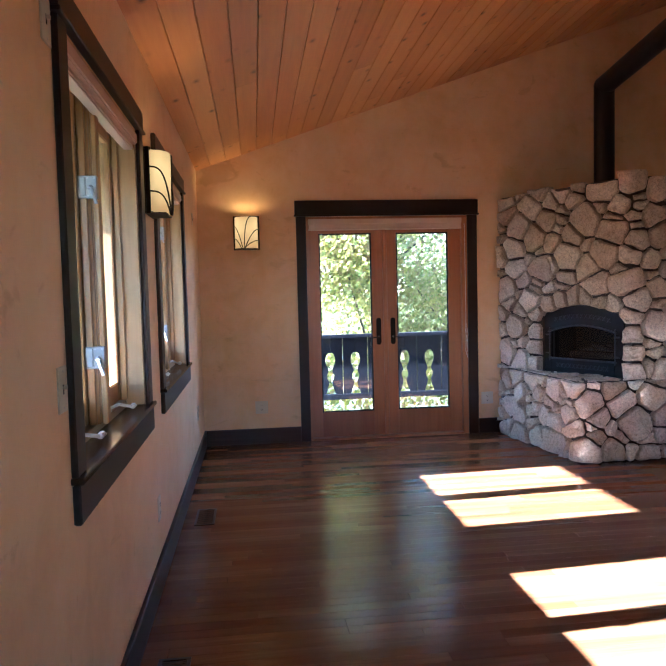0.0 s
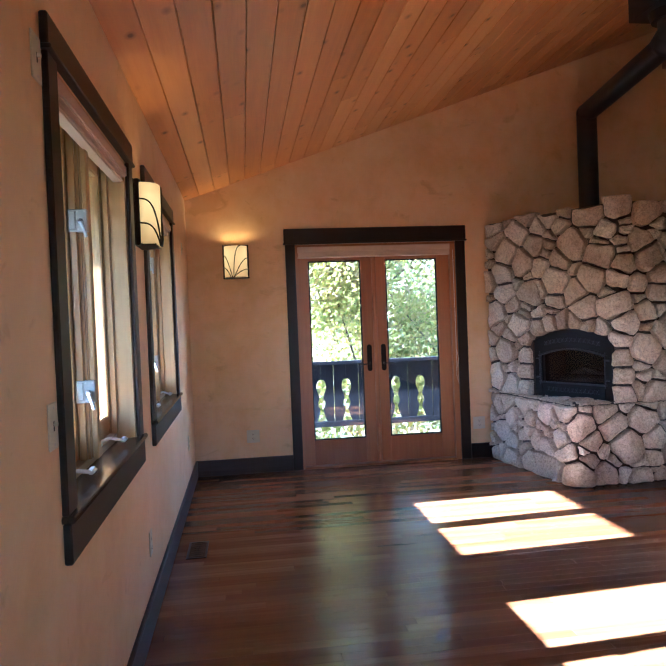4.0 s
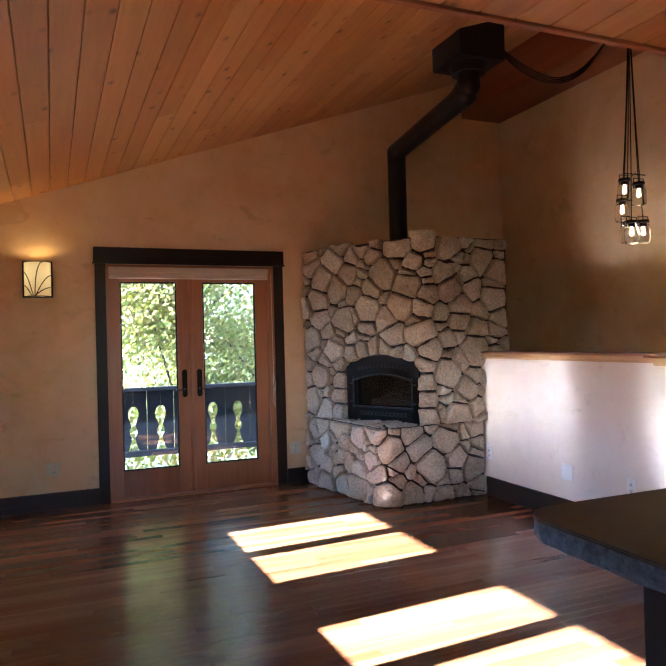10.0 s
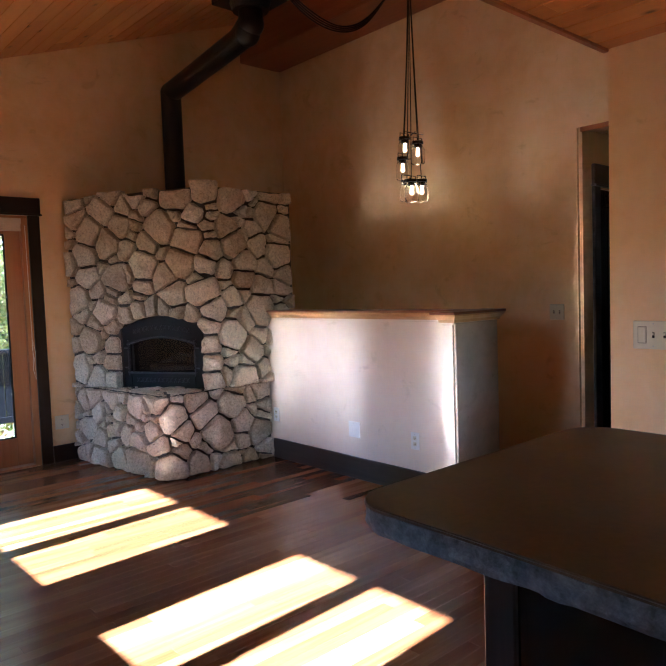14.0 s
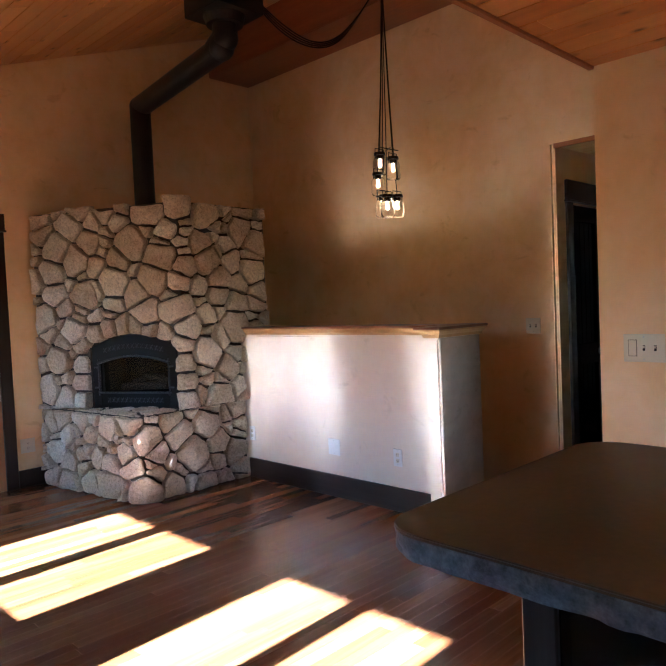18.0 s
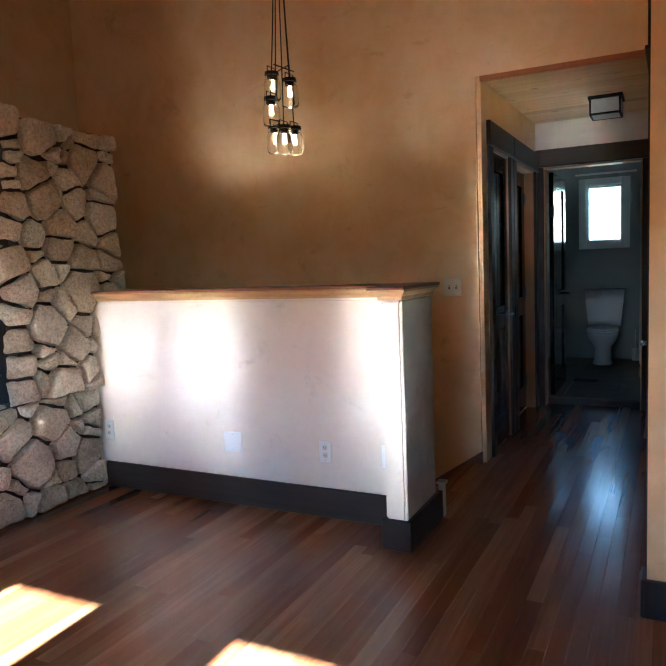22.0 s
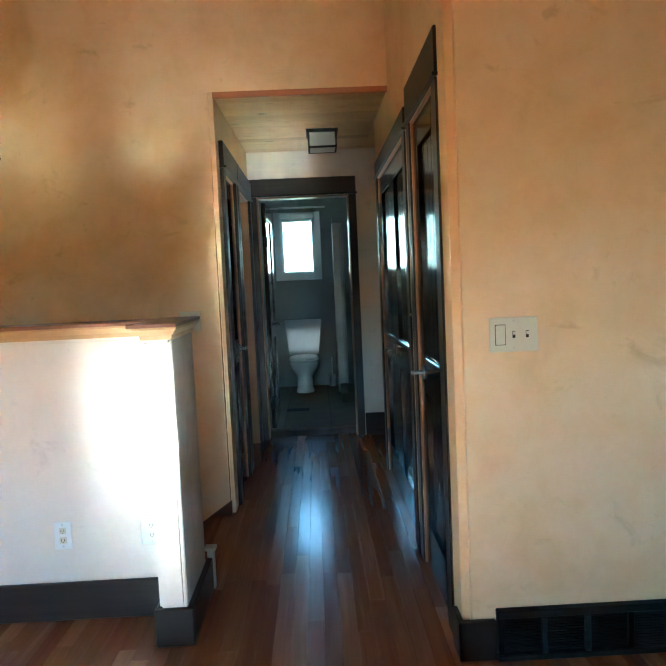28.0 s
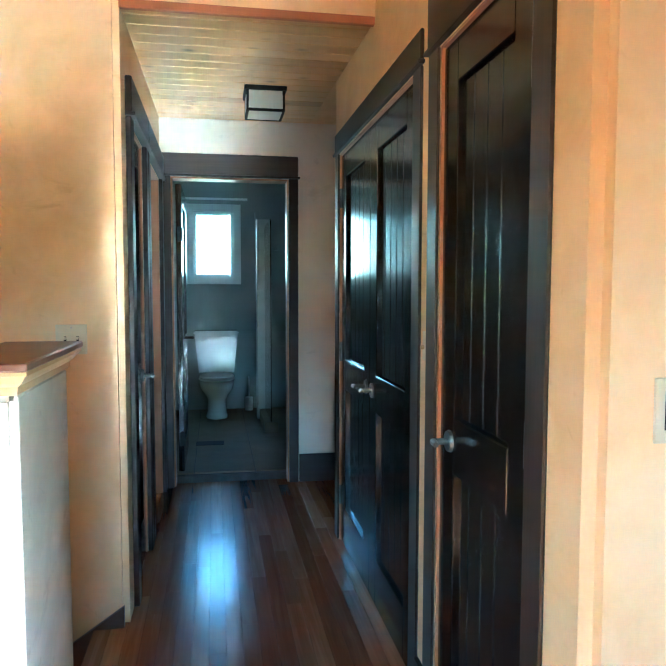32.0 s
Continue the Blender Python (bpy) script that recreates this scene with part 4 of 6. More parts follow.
def arch_seeds():
    """Seeds in pairs on both sides of the firebox opening, so that the joints follow it."""
    out = []
    line = [(ARCH_U - ARCH_W, z) for z in (0.70, 0.84, 0.98)]
    n = 7
    line += [(ARCH_U - ARCH_W + 2 * ARCH_W * k / n, arch_top(ARCH_U - ARCH_W + 2 * ARCH_W * k / n)) for k in range(n + 1)]
    line += [(ARCH_U + ARCH_W, z) for z in (0.98, 0.84, 0.70)]
    for k, (u, v) in enumerate(line):
        a, b = line[max(k - 1, 0)], line[min(k + 1, len(line) - 1)]
        t = Vector((b[0] - a[0], b[1] - a[1])).normalized()
        nn = Vector((-t.y, t.x))
        out.append((Vector((u + 0.02, v)) + nn * 0.062, 0.13, True))
        out.append((Vector((u + 0.02, v)) - nn * 0.062, 0.13, False))
    for u in (-0.2, -0.07, 0.07, 0.2):
        for v in (0.70, 0.84, 0.98):
            out.append((Vector((ARCH_U + 0.02 + u, v)), 0.14, False))
    return out


def lay_stones(cells, to_room, seed, depth=0.05):
    for i, (c, poly) in enumerate(cells):
        if len(poly) > 2:
            smooth(part("stone", stone_mesh(poly, c, to_room, seed * 1000 + i, depth=depth), M_STONE, fp))


def upper_room(u, v, out):
    p = A + UDIR * u + NRM * out
    return (p.x, p.y, v)


def path_room(corners):
    """Width, height and depth on an upright face that bends round corners."""
    segs, at = [], 0.0
    for a, b in zip(corners, corners[1:]):
        d = (b - a).normalized()
        segs.append((at, a, d, Vector((d.y, -d.x)), (b - a).length))
        at += (b - a).length

    def to(u, v, out):
        k = 0
        while k < len(segs) - 1 and u > segs[k + 1][0]:
            k += 1
        s0, a, d, nn, ln = segs[k]
        n2 = nn.copy()
        soft = 0.035
        if k + 1 < len(segs) and u > s0 + ln - soft:
            n2 = nn.lerp(segs[k + 1][3], 0.5 * (u - s0 - ln + soft) / soft)
        elif k > 0 and u < s0 + soft:
            n2 = nn.lerp(segs[k - 1][3], 0.5 * (s0 + soft - u) / soft)
        p = a + d * (u - s0) + n2 * out
        return (p.x, p.y, v)
    return to, at


def rect_outline(w, z0, z1):
    return [Vector((0, z0)), Vector((w, z0)), Vector((w, z1)), Vector((0, z1))]


# breast: bends from the insert's face to the front at P
to_breast, WIDE = path_room([A - UDIR * 0.02, P, D])
cells = stone_cells(rect_outline(WIDE, SHELF - 0.01, TOP), 0.17, 11, arch_seeds())
# the outer stones stand up or out unevenly
for c, poly in cells:
    up, side = random.Random(int(c.x * 977)).uniform(-0.05, 0.05), random.Random(int(c.y * 977)).uniform(-0.015, 0.03)
    for p in poly:
        if p.y > TOP - 0.005:
            p.y += up
        if p.x > WIDE - 0.005:
            p.x += side
lay_stones(cells, to_breast, 1)
# foot: the hearth's two sides and the front beside it
to_foot, WIDE = path_room([A, B, P, Vector((HALF - 0.005, P.y + 0.035))])
lay_stones(stone_cells(rect_outline(WIDE, 0.0, SHELF), 0.165, 21), to_foot, 2, 0.045)
# flat stones of the hearth top
tri = [A + Vector((0.02, -0.03)), B.copy(), P.copy()]
tri = tri if (tri[1] - tri[0]).cross(tri[2] - tri[0]) > 0 else tri[::-1]
lay_stones(stone_cells(tri, 0.19, 31), lambda u, v, out: (u, v, SHELF - 0.02 + out * 0.7), 4, 0.03)

# gas insert
ins = thing("fireplace_insert", (*on_face(ARCH_U), SHELF), "black arched gas fireplace insert with lattice vents and ceramic logs", "fireplace insert")


def face_prism(pts, o0, o1, bevel=0.0):
    """An outline in the stone face's own width and height, with a depth."""
    bmx = prism(bmesh.new(), pts, o0, o1, "y", bevel)
    for v in bmx.verts:
        u, out, h = v.co
        p = A + UDIR * u + NRM * out
        v.co = (p.x, p.y, h)
    bmesh.ops.recalc_face_normals(bmx, faces=bmx.faces[:])
    return bmx


def arc(w, base_h, rise, n=14, u0=ARCH_U):
    return [(u0 - w + 2 * w * k / n, base_h + rise * (1 - ((k / n) * 2 - 1) ** 2)) for k in range(n + 1)]


Z0 = SHELF + 0.005
W = 0.382
M_GRATE = plain("worn_black_iron", (0.024, 0.024, 0.027), (0.05, 0.05, 0.056), 0.38, 0.4, 20, 120, 0.1)
outer = arc(W, 1.115, 0.092)
inner = arc(0.306, 0.985, 0.052)
# surround in pieces: two sides, arch band, foot
part("surround", face_prism([(ARCH_U - W, Z0), (ARCH_U - 0.306, Z0), (ARCH_U - 0.306, 0.985)] + [(ARCH_U - W, 0.985)], -0.02, 0.0, 0.003), M_BLACK_METAL, ins)
part("surround", face_prism([(ARCH_U + 0.306, Z0), (ARCH_U + W, Z0), (ARCH_U + W, 0.985), (ARCH_U + 0.306, 0.985)], -0.02, 0.0, 0.003), M_BLACK_METAL, ins)
part("arch_band", face_prism([(ARCH_U - W, 0.9855)] + outer + [(ARCH_U + W, 0.9855)] + inner[::-1], -0.02, 0.0), M_BLACK_METAL, ins)
part("foot_panel", face_prism([(ARCH_U - 0.3055, Z0), (ARCH_U + 0.3055, Z0), (ARCH_U + 0.3055, 0.755), (ARCH_U - 0.3055, 0.755)], -0.02, 0.0, 0.003), M_BLACK_METAL, ins)
part("hood", face_prism(arc(0.326, 0.995, 0.056) + arc(0.326, 0.981, 0.056)[::-1], -0.01, 0.026, 0.002), M_GRATE, ins)
part("door_rail", face_prism([(ARCH_U - 0.326, 0.75), (ARCH_U + 0.326, 0.75), (ARCH_U + 0.326, 0.765), (ARCH_U - 0.326, 0.765)], 0.001, 0.020, 0.003), M_GRATE, ins)
part("glass", face_prism([(ARCH_U - 0.3055, 0.756), (ARCH_U + 0.3055, 0.756), (ARCH_U + 0.3055, 0.985)] + inner[::-1][1:-1] + [(ARCH_U - 0.3055, 0.985)], -0.05, -0.045), glass_mat("fire_glass", 0.06, (0.55, 0.52, 0.5)), ins).visible_shadow = False
part("firebox", face_prism([(ARCH_U - 0.34, 0.70), (ARCH_U + 0.34, 0.70), (ARCH_U + 0.34, 1.13), (ARCH_U - 0.34, 1.13)], -0.40, -0.39), M_SLOT, ins)
part("firebox_floor", face_prism([(ARCH_U - 0.34, 0.69), (ARCH_U + 0.34, 0.69), (ARCH_U + 0.34, 0.70), (ARCH_U - 0.34, 0.70)], -0.39, -0.06), M_SLOT, ins)
M_LOG = plain("ceramic_log", (0.035, 0.03, 0.025), (0.10, 0.085, 0.07), 0.9, 0, 18, 90, 0.8, 0.006)
for (u0, o0, h0), (u1, o1, h1), r in (((-0.2, -0.14, 0.785), (0.23, -0.12, 0.80), 0.036), ((-0.15, -0.22, 0.81), (0.05, -0.10, 0.87), 0.03), ((0.2, -0.22, 0.81), (0.03, -0.10, 0.885), 0.028), ((-0.06, -0.24, 0.86), (0.15, -0.22, 0.87), 0.03)):
    a3, b3 = upper_room(ARCH_U + u0, h0, o0), upper_room(ARCH_U + u1, h1, o1)
    part("log", tube(bmesh.new(), a3, b3, r, r * 0.8, 9), M_LOG, ins)


def lattice(zc, half_w, rise):
    """Diamond lattice over a near-black sheet that paints the slot's shade."""
    def h(u):
        return zc + rise * (1 - ((u - ARCH_U) / half_w) ** 2)
    part("vent_slot", face_prism([(ARCH_U - half_w + 2 * half_w * k / 10, h(ARCH_U - half_w + 2 * half_w * k / 10) - 0.018) for k in range(11)] + [(ARCH_U + half_w - 2 * half_w * k / 10, h(ARCH_U + half_w - 2 * half_w * k / 10) + 0.018) for k in range(11)], 0.0005, 0.002), M_SLOT, ins)
    bmx = bmesh.new()
    n = 13
    for k in range(n):
        u = ARCH_U - half_w + (k + 0.5) * 2 * half_w / n
        for s in (-1, 1):
            tube(bmx, upper_room(u - s * 0.013, h(u) - 0.018, 0.005), upper_room(u + s * 0.013, h(u) + 0.018, 0.005), 0.003, 0.003, 5)
    part("lattice", bmx, M_GRATE, ins)


lattice(1.088, 0.275, 0.036)
lattice(0.70, 0.255, 0.0)
for s in (-1, 1):
    bmx = tube(bmesh.new(), upper_room(ARCH_U + s * 0.316, 0.735, 0.012), upper_room(ARCH_U + s * 0.316, 1.02, 0.012), 0.006, 0.006, 8)
    for k in range(16):
        bmesh.ops.create_icosphere(bmx, subdivisions=1, radius=0.0085, matrix=Matrix.Translation(upper_room(ARCH_U + s * 0.316, 0.765 + k * 0.0145, 0.012)))
    for h in (0.80, 0.96):
        tube(bmx, upper_room(ARCH_U + s * 0.316, h, 0.012), upper_room(ARCH_U + s * 0.357, h, 0.012), 0.006, 0.006, 6)
    part("twisted_bar", bmx, M_GRATE, ins)

# flue
PX, PY = 3.66, 7.17
flue = thing("stove_pipe", (PX, PY, TOP), "black stove pipe with two elbows rising to a square ceiling box", "stove pipe")
K0, K1 = Vector((PX, PY, 3.16)), Vector((3.56, 5.83, 3.25))
part("upright_pipe", tube(bmesh.new(), (PX, PY, TOP - 0.05), K0, 0.088, 0.088, 28), M_BLACK_FLUE, flue)
bm = bmesh.new()
bmesh.ops.create_icosphere(bm, subdivisions=3, radius=0.0895, matrix=Matrix.Translation(K0))
smooth(part("elbow", bm, M_BLACK_FLUE, flue))
part("slanting_pipe", tube(bmesh.new(), K0, K1, 0.086, 0.086, 28), M_BLACK_FLUE, flue)
part("upper_elbow", tube(tube(bmesh.new(), K1 - (K1 - K0).normalized() * 0.08, K1 + Vector((0.0, -0.05, 0.06)), 0.092, 0.092, 24), K1 + Vector((0.0, -0.05, 0.04)), K1 + Vector((0.0, -0.05, 0.22)), 0.09, 0.09, 24), M_BLACK_FLUE, flue)
bm = bmesh.new()
bmesh.ops.create_icosphere(bm, subdivisions=3, radius=0.093, matrix=Matrix.Translation(K1))
bmesh.ops.create_icosphere(bm, subdivisions=3, radius=0.093, matrix=Matrix.Translation(K1 + Vector((0, -0.05, 0.05))))
smooth(part("elbow", bm, M_BLACK_FLUE, flue))
KX, KY = K1.x, K1.y - 0.05
part("collar", tube(bmesh.new(), (KX, KY, K1.z + 0.14), (KX, KY, K1.z + 0.20), 0.13, 0.15, 28), M_BLACK_FLUE, flue)
part("ceiling_box", block(bmesh.new(), (KX - 0.20, KY - 0.20, K1.z + 0.20), (KX + 0.20, KY + 0.20, vault(KX + 0.20)), 0.004), M_BLACK_FLUE, flue)


# ---- jar pendants on swagged cords ----
pend = thing("jar_pendant_lamp", (4.65, 5.23, 2.5), "cluster of six lit glass jar pendants on dark cords", "pendant lamp")


def line_part(name, pts, radius, material, parent, label=""):
    """A smooth cord through points of the room."""
    cu = bpy.data.curves.new(name, "CURVE")
    cu.dimensions, cu.bevel_depth, cu.bevel_resolution = "3D", radius, 2
    s = cu.splines.new("NURBS")
    s.points.add(len(pts) - 1)
    s.use_endpoint_u, s.order_u = True, 3
    root = Vector((0, 0, 0))
    q = parent
    while q is not None:
        root += q.location
        q = q.parent
    for pt, c in zip(s.points, pts):
        pt.co = (*(Vector(c) - root), 1)
    cu.materials.append(material)
    ob = new(name, cu)
    ob.parent = parent
    if label:
        tagged(ob, label)
    return ob


HOOK = Vector((4.62, 5.20, BEAM_Z + 0.16))
JX, JY = 4.63, 5.21
JARS = ((-0.02, 0.07, 2.36), (0.005, -0.04, 2.31), (-0.06, 0.06, 2.20), (-0.055, -0.02, 2.02), (0.04, -0.04, 2.025), (-0.01, 0.07, 2.04))
JS = 1.22
for jx, jy, jz in JARS:
    c = (JX + jx, JY + jy, jz)

    def jp(dx, dz, dy=0.0):
        return (c[0] + dx * JS, c[1] + dy * JS, c[2] + dz * JS)

    jar = part("jar", lathe(bmesh.new(), [(r * JS, q * JS) for r, q in ((0.0, 0.0), (0.036, 0.0), (0.042, 0.006), (0.044, 0.03), (0.043, 0.085), (0.036, 0.105), (0.033, 0.112), (0.033, 0.13))], c, 20), M_JAR, pend, "clear glass jar")
    jar.visible_shadow = False
    smooth(jar)
    part("lid", tube(bmesh.new(), jp(0, 0.126), jp(0, 0.143), 0.037 * JS, 0.035 * JS, 18), M_BRONZE, jar, "dark bronze lid")
    bm = bmesh.new()
    for a in range(2):
        tube(bm, jp(-0.041, 0.108 + a * 0.018), jp(0.041, 0.108 + a * 0.018), 0.003, 0.003, 6)
    for s in (-1, 1):
        tube(bm, jp(s * 0.043, 0.10), jp(s * 0.040, 0.165), 0.003, 0.003, 6)
    tube(bm, jp(-0.040, 0.165), jp(0.040, 0.165), 0.003, 0.003, 6)
    part("wire_bail", bm, M_BRONZE, jar)
    smooth(part("bulb", lathe(bmesh.new(), [(r * JS, q * JS) for r, q in ((0.0, 0.046), (0.005, 0.048), (0.0085, 0.054), (0.0085, 0.062), (0.006, 0.080), (0.006, 0.10))], c, 14), M_BULB, jar, "glowing filament bulb"))
    part("socket", tube(bmesh.new(), jp(0, 0.098), jp(0, 0.125), 0.014 * JS, 0.016 * JS, 12), M_BRONZE, jar)
    line_part("cord", [jp(0, 0.15), (c[0] * 0.6 + HOOK.x * 0.4, c[1] * 0.6 + HOOK.y * 0.4, c[2] + 0.6), (HOOK.x + jx * 0.15, HOOK.y + jy * 0.15, HOOK.z - 0.3), (HOOK.x, HOOK.y, HOOK.z)], 0.0038, M_BRONZE, pend)
part("spreader", tube(tube(bmesh.new(), (JX - 0.075, JY + 0.02, 2.56), (JX + 0.085, JY - 0.03, 2.545), 0.004, 0.004, 8), (JX - 0.03, JY - 0.05, 2.55), (JX + 0.03, JY + 0.05, 2.55), 0.004, 0.004, 8), M_BRONZE, pend)
part("hook", tube(bmesh.new(), (HOOK.x, HOOK.y, HOOK.z - 0.04), (HOOK.x, HOOK.y, vault(HOOK.x) + 0.01), 0.008, 0.008, 10), M_BRONZE, pend)
for k in range(4):
    e = Vector((KX + 0.205, KY - 0.1 + 0.008 * k, K1.z + 0.36))
    line_part("swag_cord", [HOOK, HOOK + (e - HOOK) * 0.15 + Vector((0, 0.01 * k, -0.24 - 0.006 * k)), HOOK + (e - HOOK) * 0.45 + Vector((0.012 * k - 0.02, 0, -0.47 - 0.008 * k)), HOOK + (e - HOOK) * 0.8 + Vector((0, 0.012 * k, -0.25 - 0.012 * k)), e], 0.0055, M_BRONZE, pend)


# ---- wall sconces ----
def sconce(name, at, facing, label):
    """A curved lit shade behind two dark bent straps."""
    s = thing(name, at, label, "wall lamp", "wall sconces")
    x, y, z = at
    w, h, d = 0.115, 0.15, 0.10

    def loc(u, out, v):
        return (x + u, y - out, z + v) if facing == "south" else (x + out, y + u, z + v)
    n = 10
    bm = bmesh.new()
    rows = []
    for v in (-h + 0.012, h - 0.012):
        rows.append([bm.verts.new(loc(-w + 0.012 + 2 * (w - 0.012) * k / n, 0.012 + d * (1 - ((k / n) * 2 - 1) ** 2) ** 0.5, v)) for k in range(n + 1)])
    for k in range(n):
        bm.faces.new((rows[0][k], rows[0][k + 1], rows[1][k + 1], rows[1][k]))
    bmesh.ops.recalc_face_normals(bm, faces=bm.faces[:])
    sh = part("shade", bm, M_SHADE, s, "glowing alabaster shade")
    sol = sh.modifiers.new("thick", "SOLIDIFY")
    sol.thickness = 0.004
    smooth(sh)

    def bar(a, b, nm):
        lo = [min(p, q) for p, q in zip(a, b)]
        hi = [max(p, q) for p, q in zip(a, b)]
        box_part(nm, lo, hi, M_BRONZE, s, 0.002)
    bar(loc(-w, 0.0005, -h), loc(w, 0.01, h), "back_plate")
    for u in (-w, w - 0.012):
        bar(loc(u, 0.0105, -h), loc(u + 0.014, 0.030, h), "side_bar")
    bar(loc(-w + 0.0145, 0.0105, h - 0.014), loc(w - 0.0145, 0.034, h), "top_bar")
    # plate added under the shade to stop the lamp's light going down
    bar(loc(-w + 0.0145, 0.0105, -h), loc(w - 0.0145, d * 0.97, -h + 0.006), "bottom_plate")
    bm = bmesh.new()
    for u0, u1, v0, v1 in ((-0.02, 0.112, -h, 0.03), (-0.02, 0.045, -h, h - 0.012), (-0.03, 0.112, -h, -0.07), (-0.03, -0.112, -h, 0.06), (-0.04, -0.112, -h, -0.05)):
        prev = None
        for k in range(13):
            f = k / 12
            u = u0 + (u1 - u0) * (f if abs(u1) > 0.1 else f ** 2)
            v = v0 + (v1 - v0) * math.sin(f * math.pi / 2)
            out = 0.016 + d * max(0.0, 1 - (u / (w - 0.002)) ** 2) ** 0.5
            q = loc(u, out, v)
            if prev:
                tube(bm, prev, q, 0.004, 0.004, 6)
            prev = q
    part("branch_strap", bm, M_BRONZE, s, "dark bent branch straps")
    part("foot_bar", tube(bmesh.new(), loc(-w, 0.02, -h + 0.006), loc(w, 0.02, -h + 0.006), 0.008, 0.008, 8), M_BRONZE, s)
    return s


sconce("wall_sconce", (0.432, FAR, 1.92), "south", "lit wall sconce with dark branch straps beside the double door")
sconce("wall_sconce", (0, 4.60, 1.895), "east", "lit wall sconce with dark branch straps between two windows")
for nm, at in (("sconce_light_a", (0.432, FAR - 0.055, 2.0)), ("sconce_light_b", (0.055, 4.60, 1.915))):
    ld = bpy.data.lights.new(nm, "POINT")
    ld.energy, ld.color, ld.shadow_soft_size = (0.20 if nm.endswith("a") else 0.13), (1.0, 0.66, 0.24), 0.03
    lo = new(nm, ld)
    lo.location = at


# ---- plates, outlets, switches, vents ----
def plate(name, centre, axis, sign, w, h, label, kind, material=None):
    """A cover plate on a wall; axis is the wall's normal."""
    material = material or M_IVORY
    t = thing(name, centre, label, "outlet" if kind == "outlet" else "switch")
    cx, cy, cz = centre

    def rect(u0, u1, v0, v1, o0, o1):
        a = [0, 0, 0]
        b = [0, 0, 0]
        k = 0 if axis == "x" else 1
        m = 1 - k
        c = (cx, cy, cz)
        a[k], b[k] = sorted((c[k] + sign * o0, c[k] + sign * o1))
        a[m], b[m] = c[m] + u0, c[m] + u1
        a[2], b[2] = cz + v0, cz + v1
        return a, b
    box_part("cover", *rect(-w / 2, w / 2, -h / 2, h / 2, 0.0003, 0.006), material, t, 0.002)
    if kind == "outlet":
        for v in (-0.02, 0.02):
            box_part("socket", *rect(-0.014, 0.014, v - 0.013, v + 0.013, 0.0062, 0.0078), M_IVORY, t, 0.001)
            for u in (-0.006, 0.006):
                box_part("slot", *rect(u - 0.0012, u + 0.0012, v - 0.004, v + 0.006, 0.0079, 0.0083), M_SLOT, t, 0)
            box_part("slot", *rect(-0.002, 0.002, v - 0.010, v - 0.006, 0.0079, 0.0083), M_SLOT, t, 0)
    elif kind == "toggles":
        n = max(1, round(w / 0.055))
        for i in range(n):
            u = (i - (n - 1) / 2) * 0.046
            box_part("toggle_slot", *rect(u - 0.005, u + 0.005, -0.012, 0.012, 0.0061, 0.0065), M_SLOT, t, 0)
            box_part("toggle", *rect(u - 0.004, u + 0.004, 0.0, 0.010, 0.0066, 0.016), material, t, 0.001)
    elif kind == "three":
        box_part("rocker", *rect(0.030, 0.062, -0.033, 0.033, 0.0062, 0.0090), material, t, 0.001)
        box_part("rocker_gap", *rect(0.028, 0.064, -0.035, 0.035, 0.0061, 0.0066), M_SLOT, t, 0)
        for u in (0.0, -0.046):
            box_part("toggle_slot", *rect(u - 0.005, u + 0.005, -0.012, 0.012, 0.0061, 0.0065), M_SLOT, t, 0)
            box_part("toggle", *rect(u - 0.004, u + 0.004, 0.0, 0.010, 0.0066, 0.016), material, t, 0.001)
    for v in (-h / 2 + 0.012, h / 2 - 0.012):
        box_part("screw", *rect(-0.003, 0.003, v - 0.003, v + 0.003, 0.0062, 0.0072), M_STEEL, t, 0.0005)
    return t


OUT = "ivory duplex outlet on the plaster wall"
plate("wall_outlet", (0.523, FAR, 0.335), "y", -1, 0.115, 0.115, OUT, "outlet")
plate("wall_outlet", (2.66, FAR, 0.335), "y", -1, 0.115, 0.115, OUT, "outlet")
plate("wall_outlet", (HALF, 4.664, 0.355), "x", -1, 0.072, 0.115, "white duplex outlet on the half wall", "outlet", M_WHITE_PLASTIC)
plate("wall_outlet", (HALF, 4.30, 0.36), "x", -1, 0.085, 0.12, "white outlet half hidden by the post", "outlet", M_WHITE_PLASTIC)
plate("wall_outlet", (HALF, 6.185, 0.36), "x", -1, 0.072, 0.115, "white outlet beside the stone fireplace", "outlet", M_WHITE_PLASTIC)
plate("blank_plate", (HALF, 5.25, 0.357), "x", -1, 0.115, 0.115, "pale blank cover plate on the half wall", "blank", M_WHITE_PLASTIC)
plate("light_switch", (SWITCH, 2.9145, 1.139), "x", -1, 0.168, 0.118, "ivory three-gang light switch plate", "three")
plate("light_switch", (RIGHT, 4.31, 1.155), "x", -1, 0.115, 0.115, "ivory two-gang switch plate above the stairs", "toggles")
plate("light_switch", (0, 3.05, 1.14), "x", 1, 0.072, 0.115, "ivory single light switch beside the window", "toggles")
plate("light_switch", (0, 3.055, 2.035), "x", 1, 0.072, 0.115, "ivory cover plate with two brass jacks high on the wall", "toggles")
plate("wall_outlet", (0, 4.565, 0.36), "x", 1, 0.072, 0.115, "ivory outlet under the window", "outlet")
plate("wall_outlet", (0, 6.85, 0.42), "x", 1, 0.072, 0.115, "ivory outlet near the corner", "outlet")
plate("light_switch", (0, 6.95, 1.99), "x", 1, 0.06, 0.10, "ivory cover plate near the corner", "toggles")


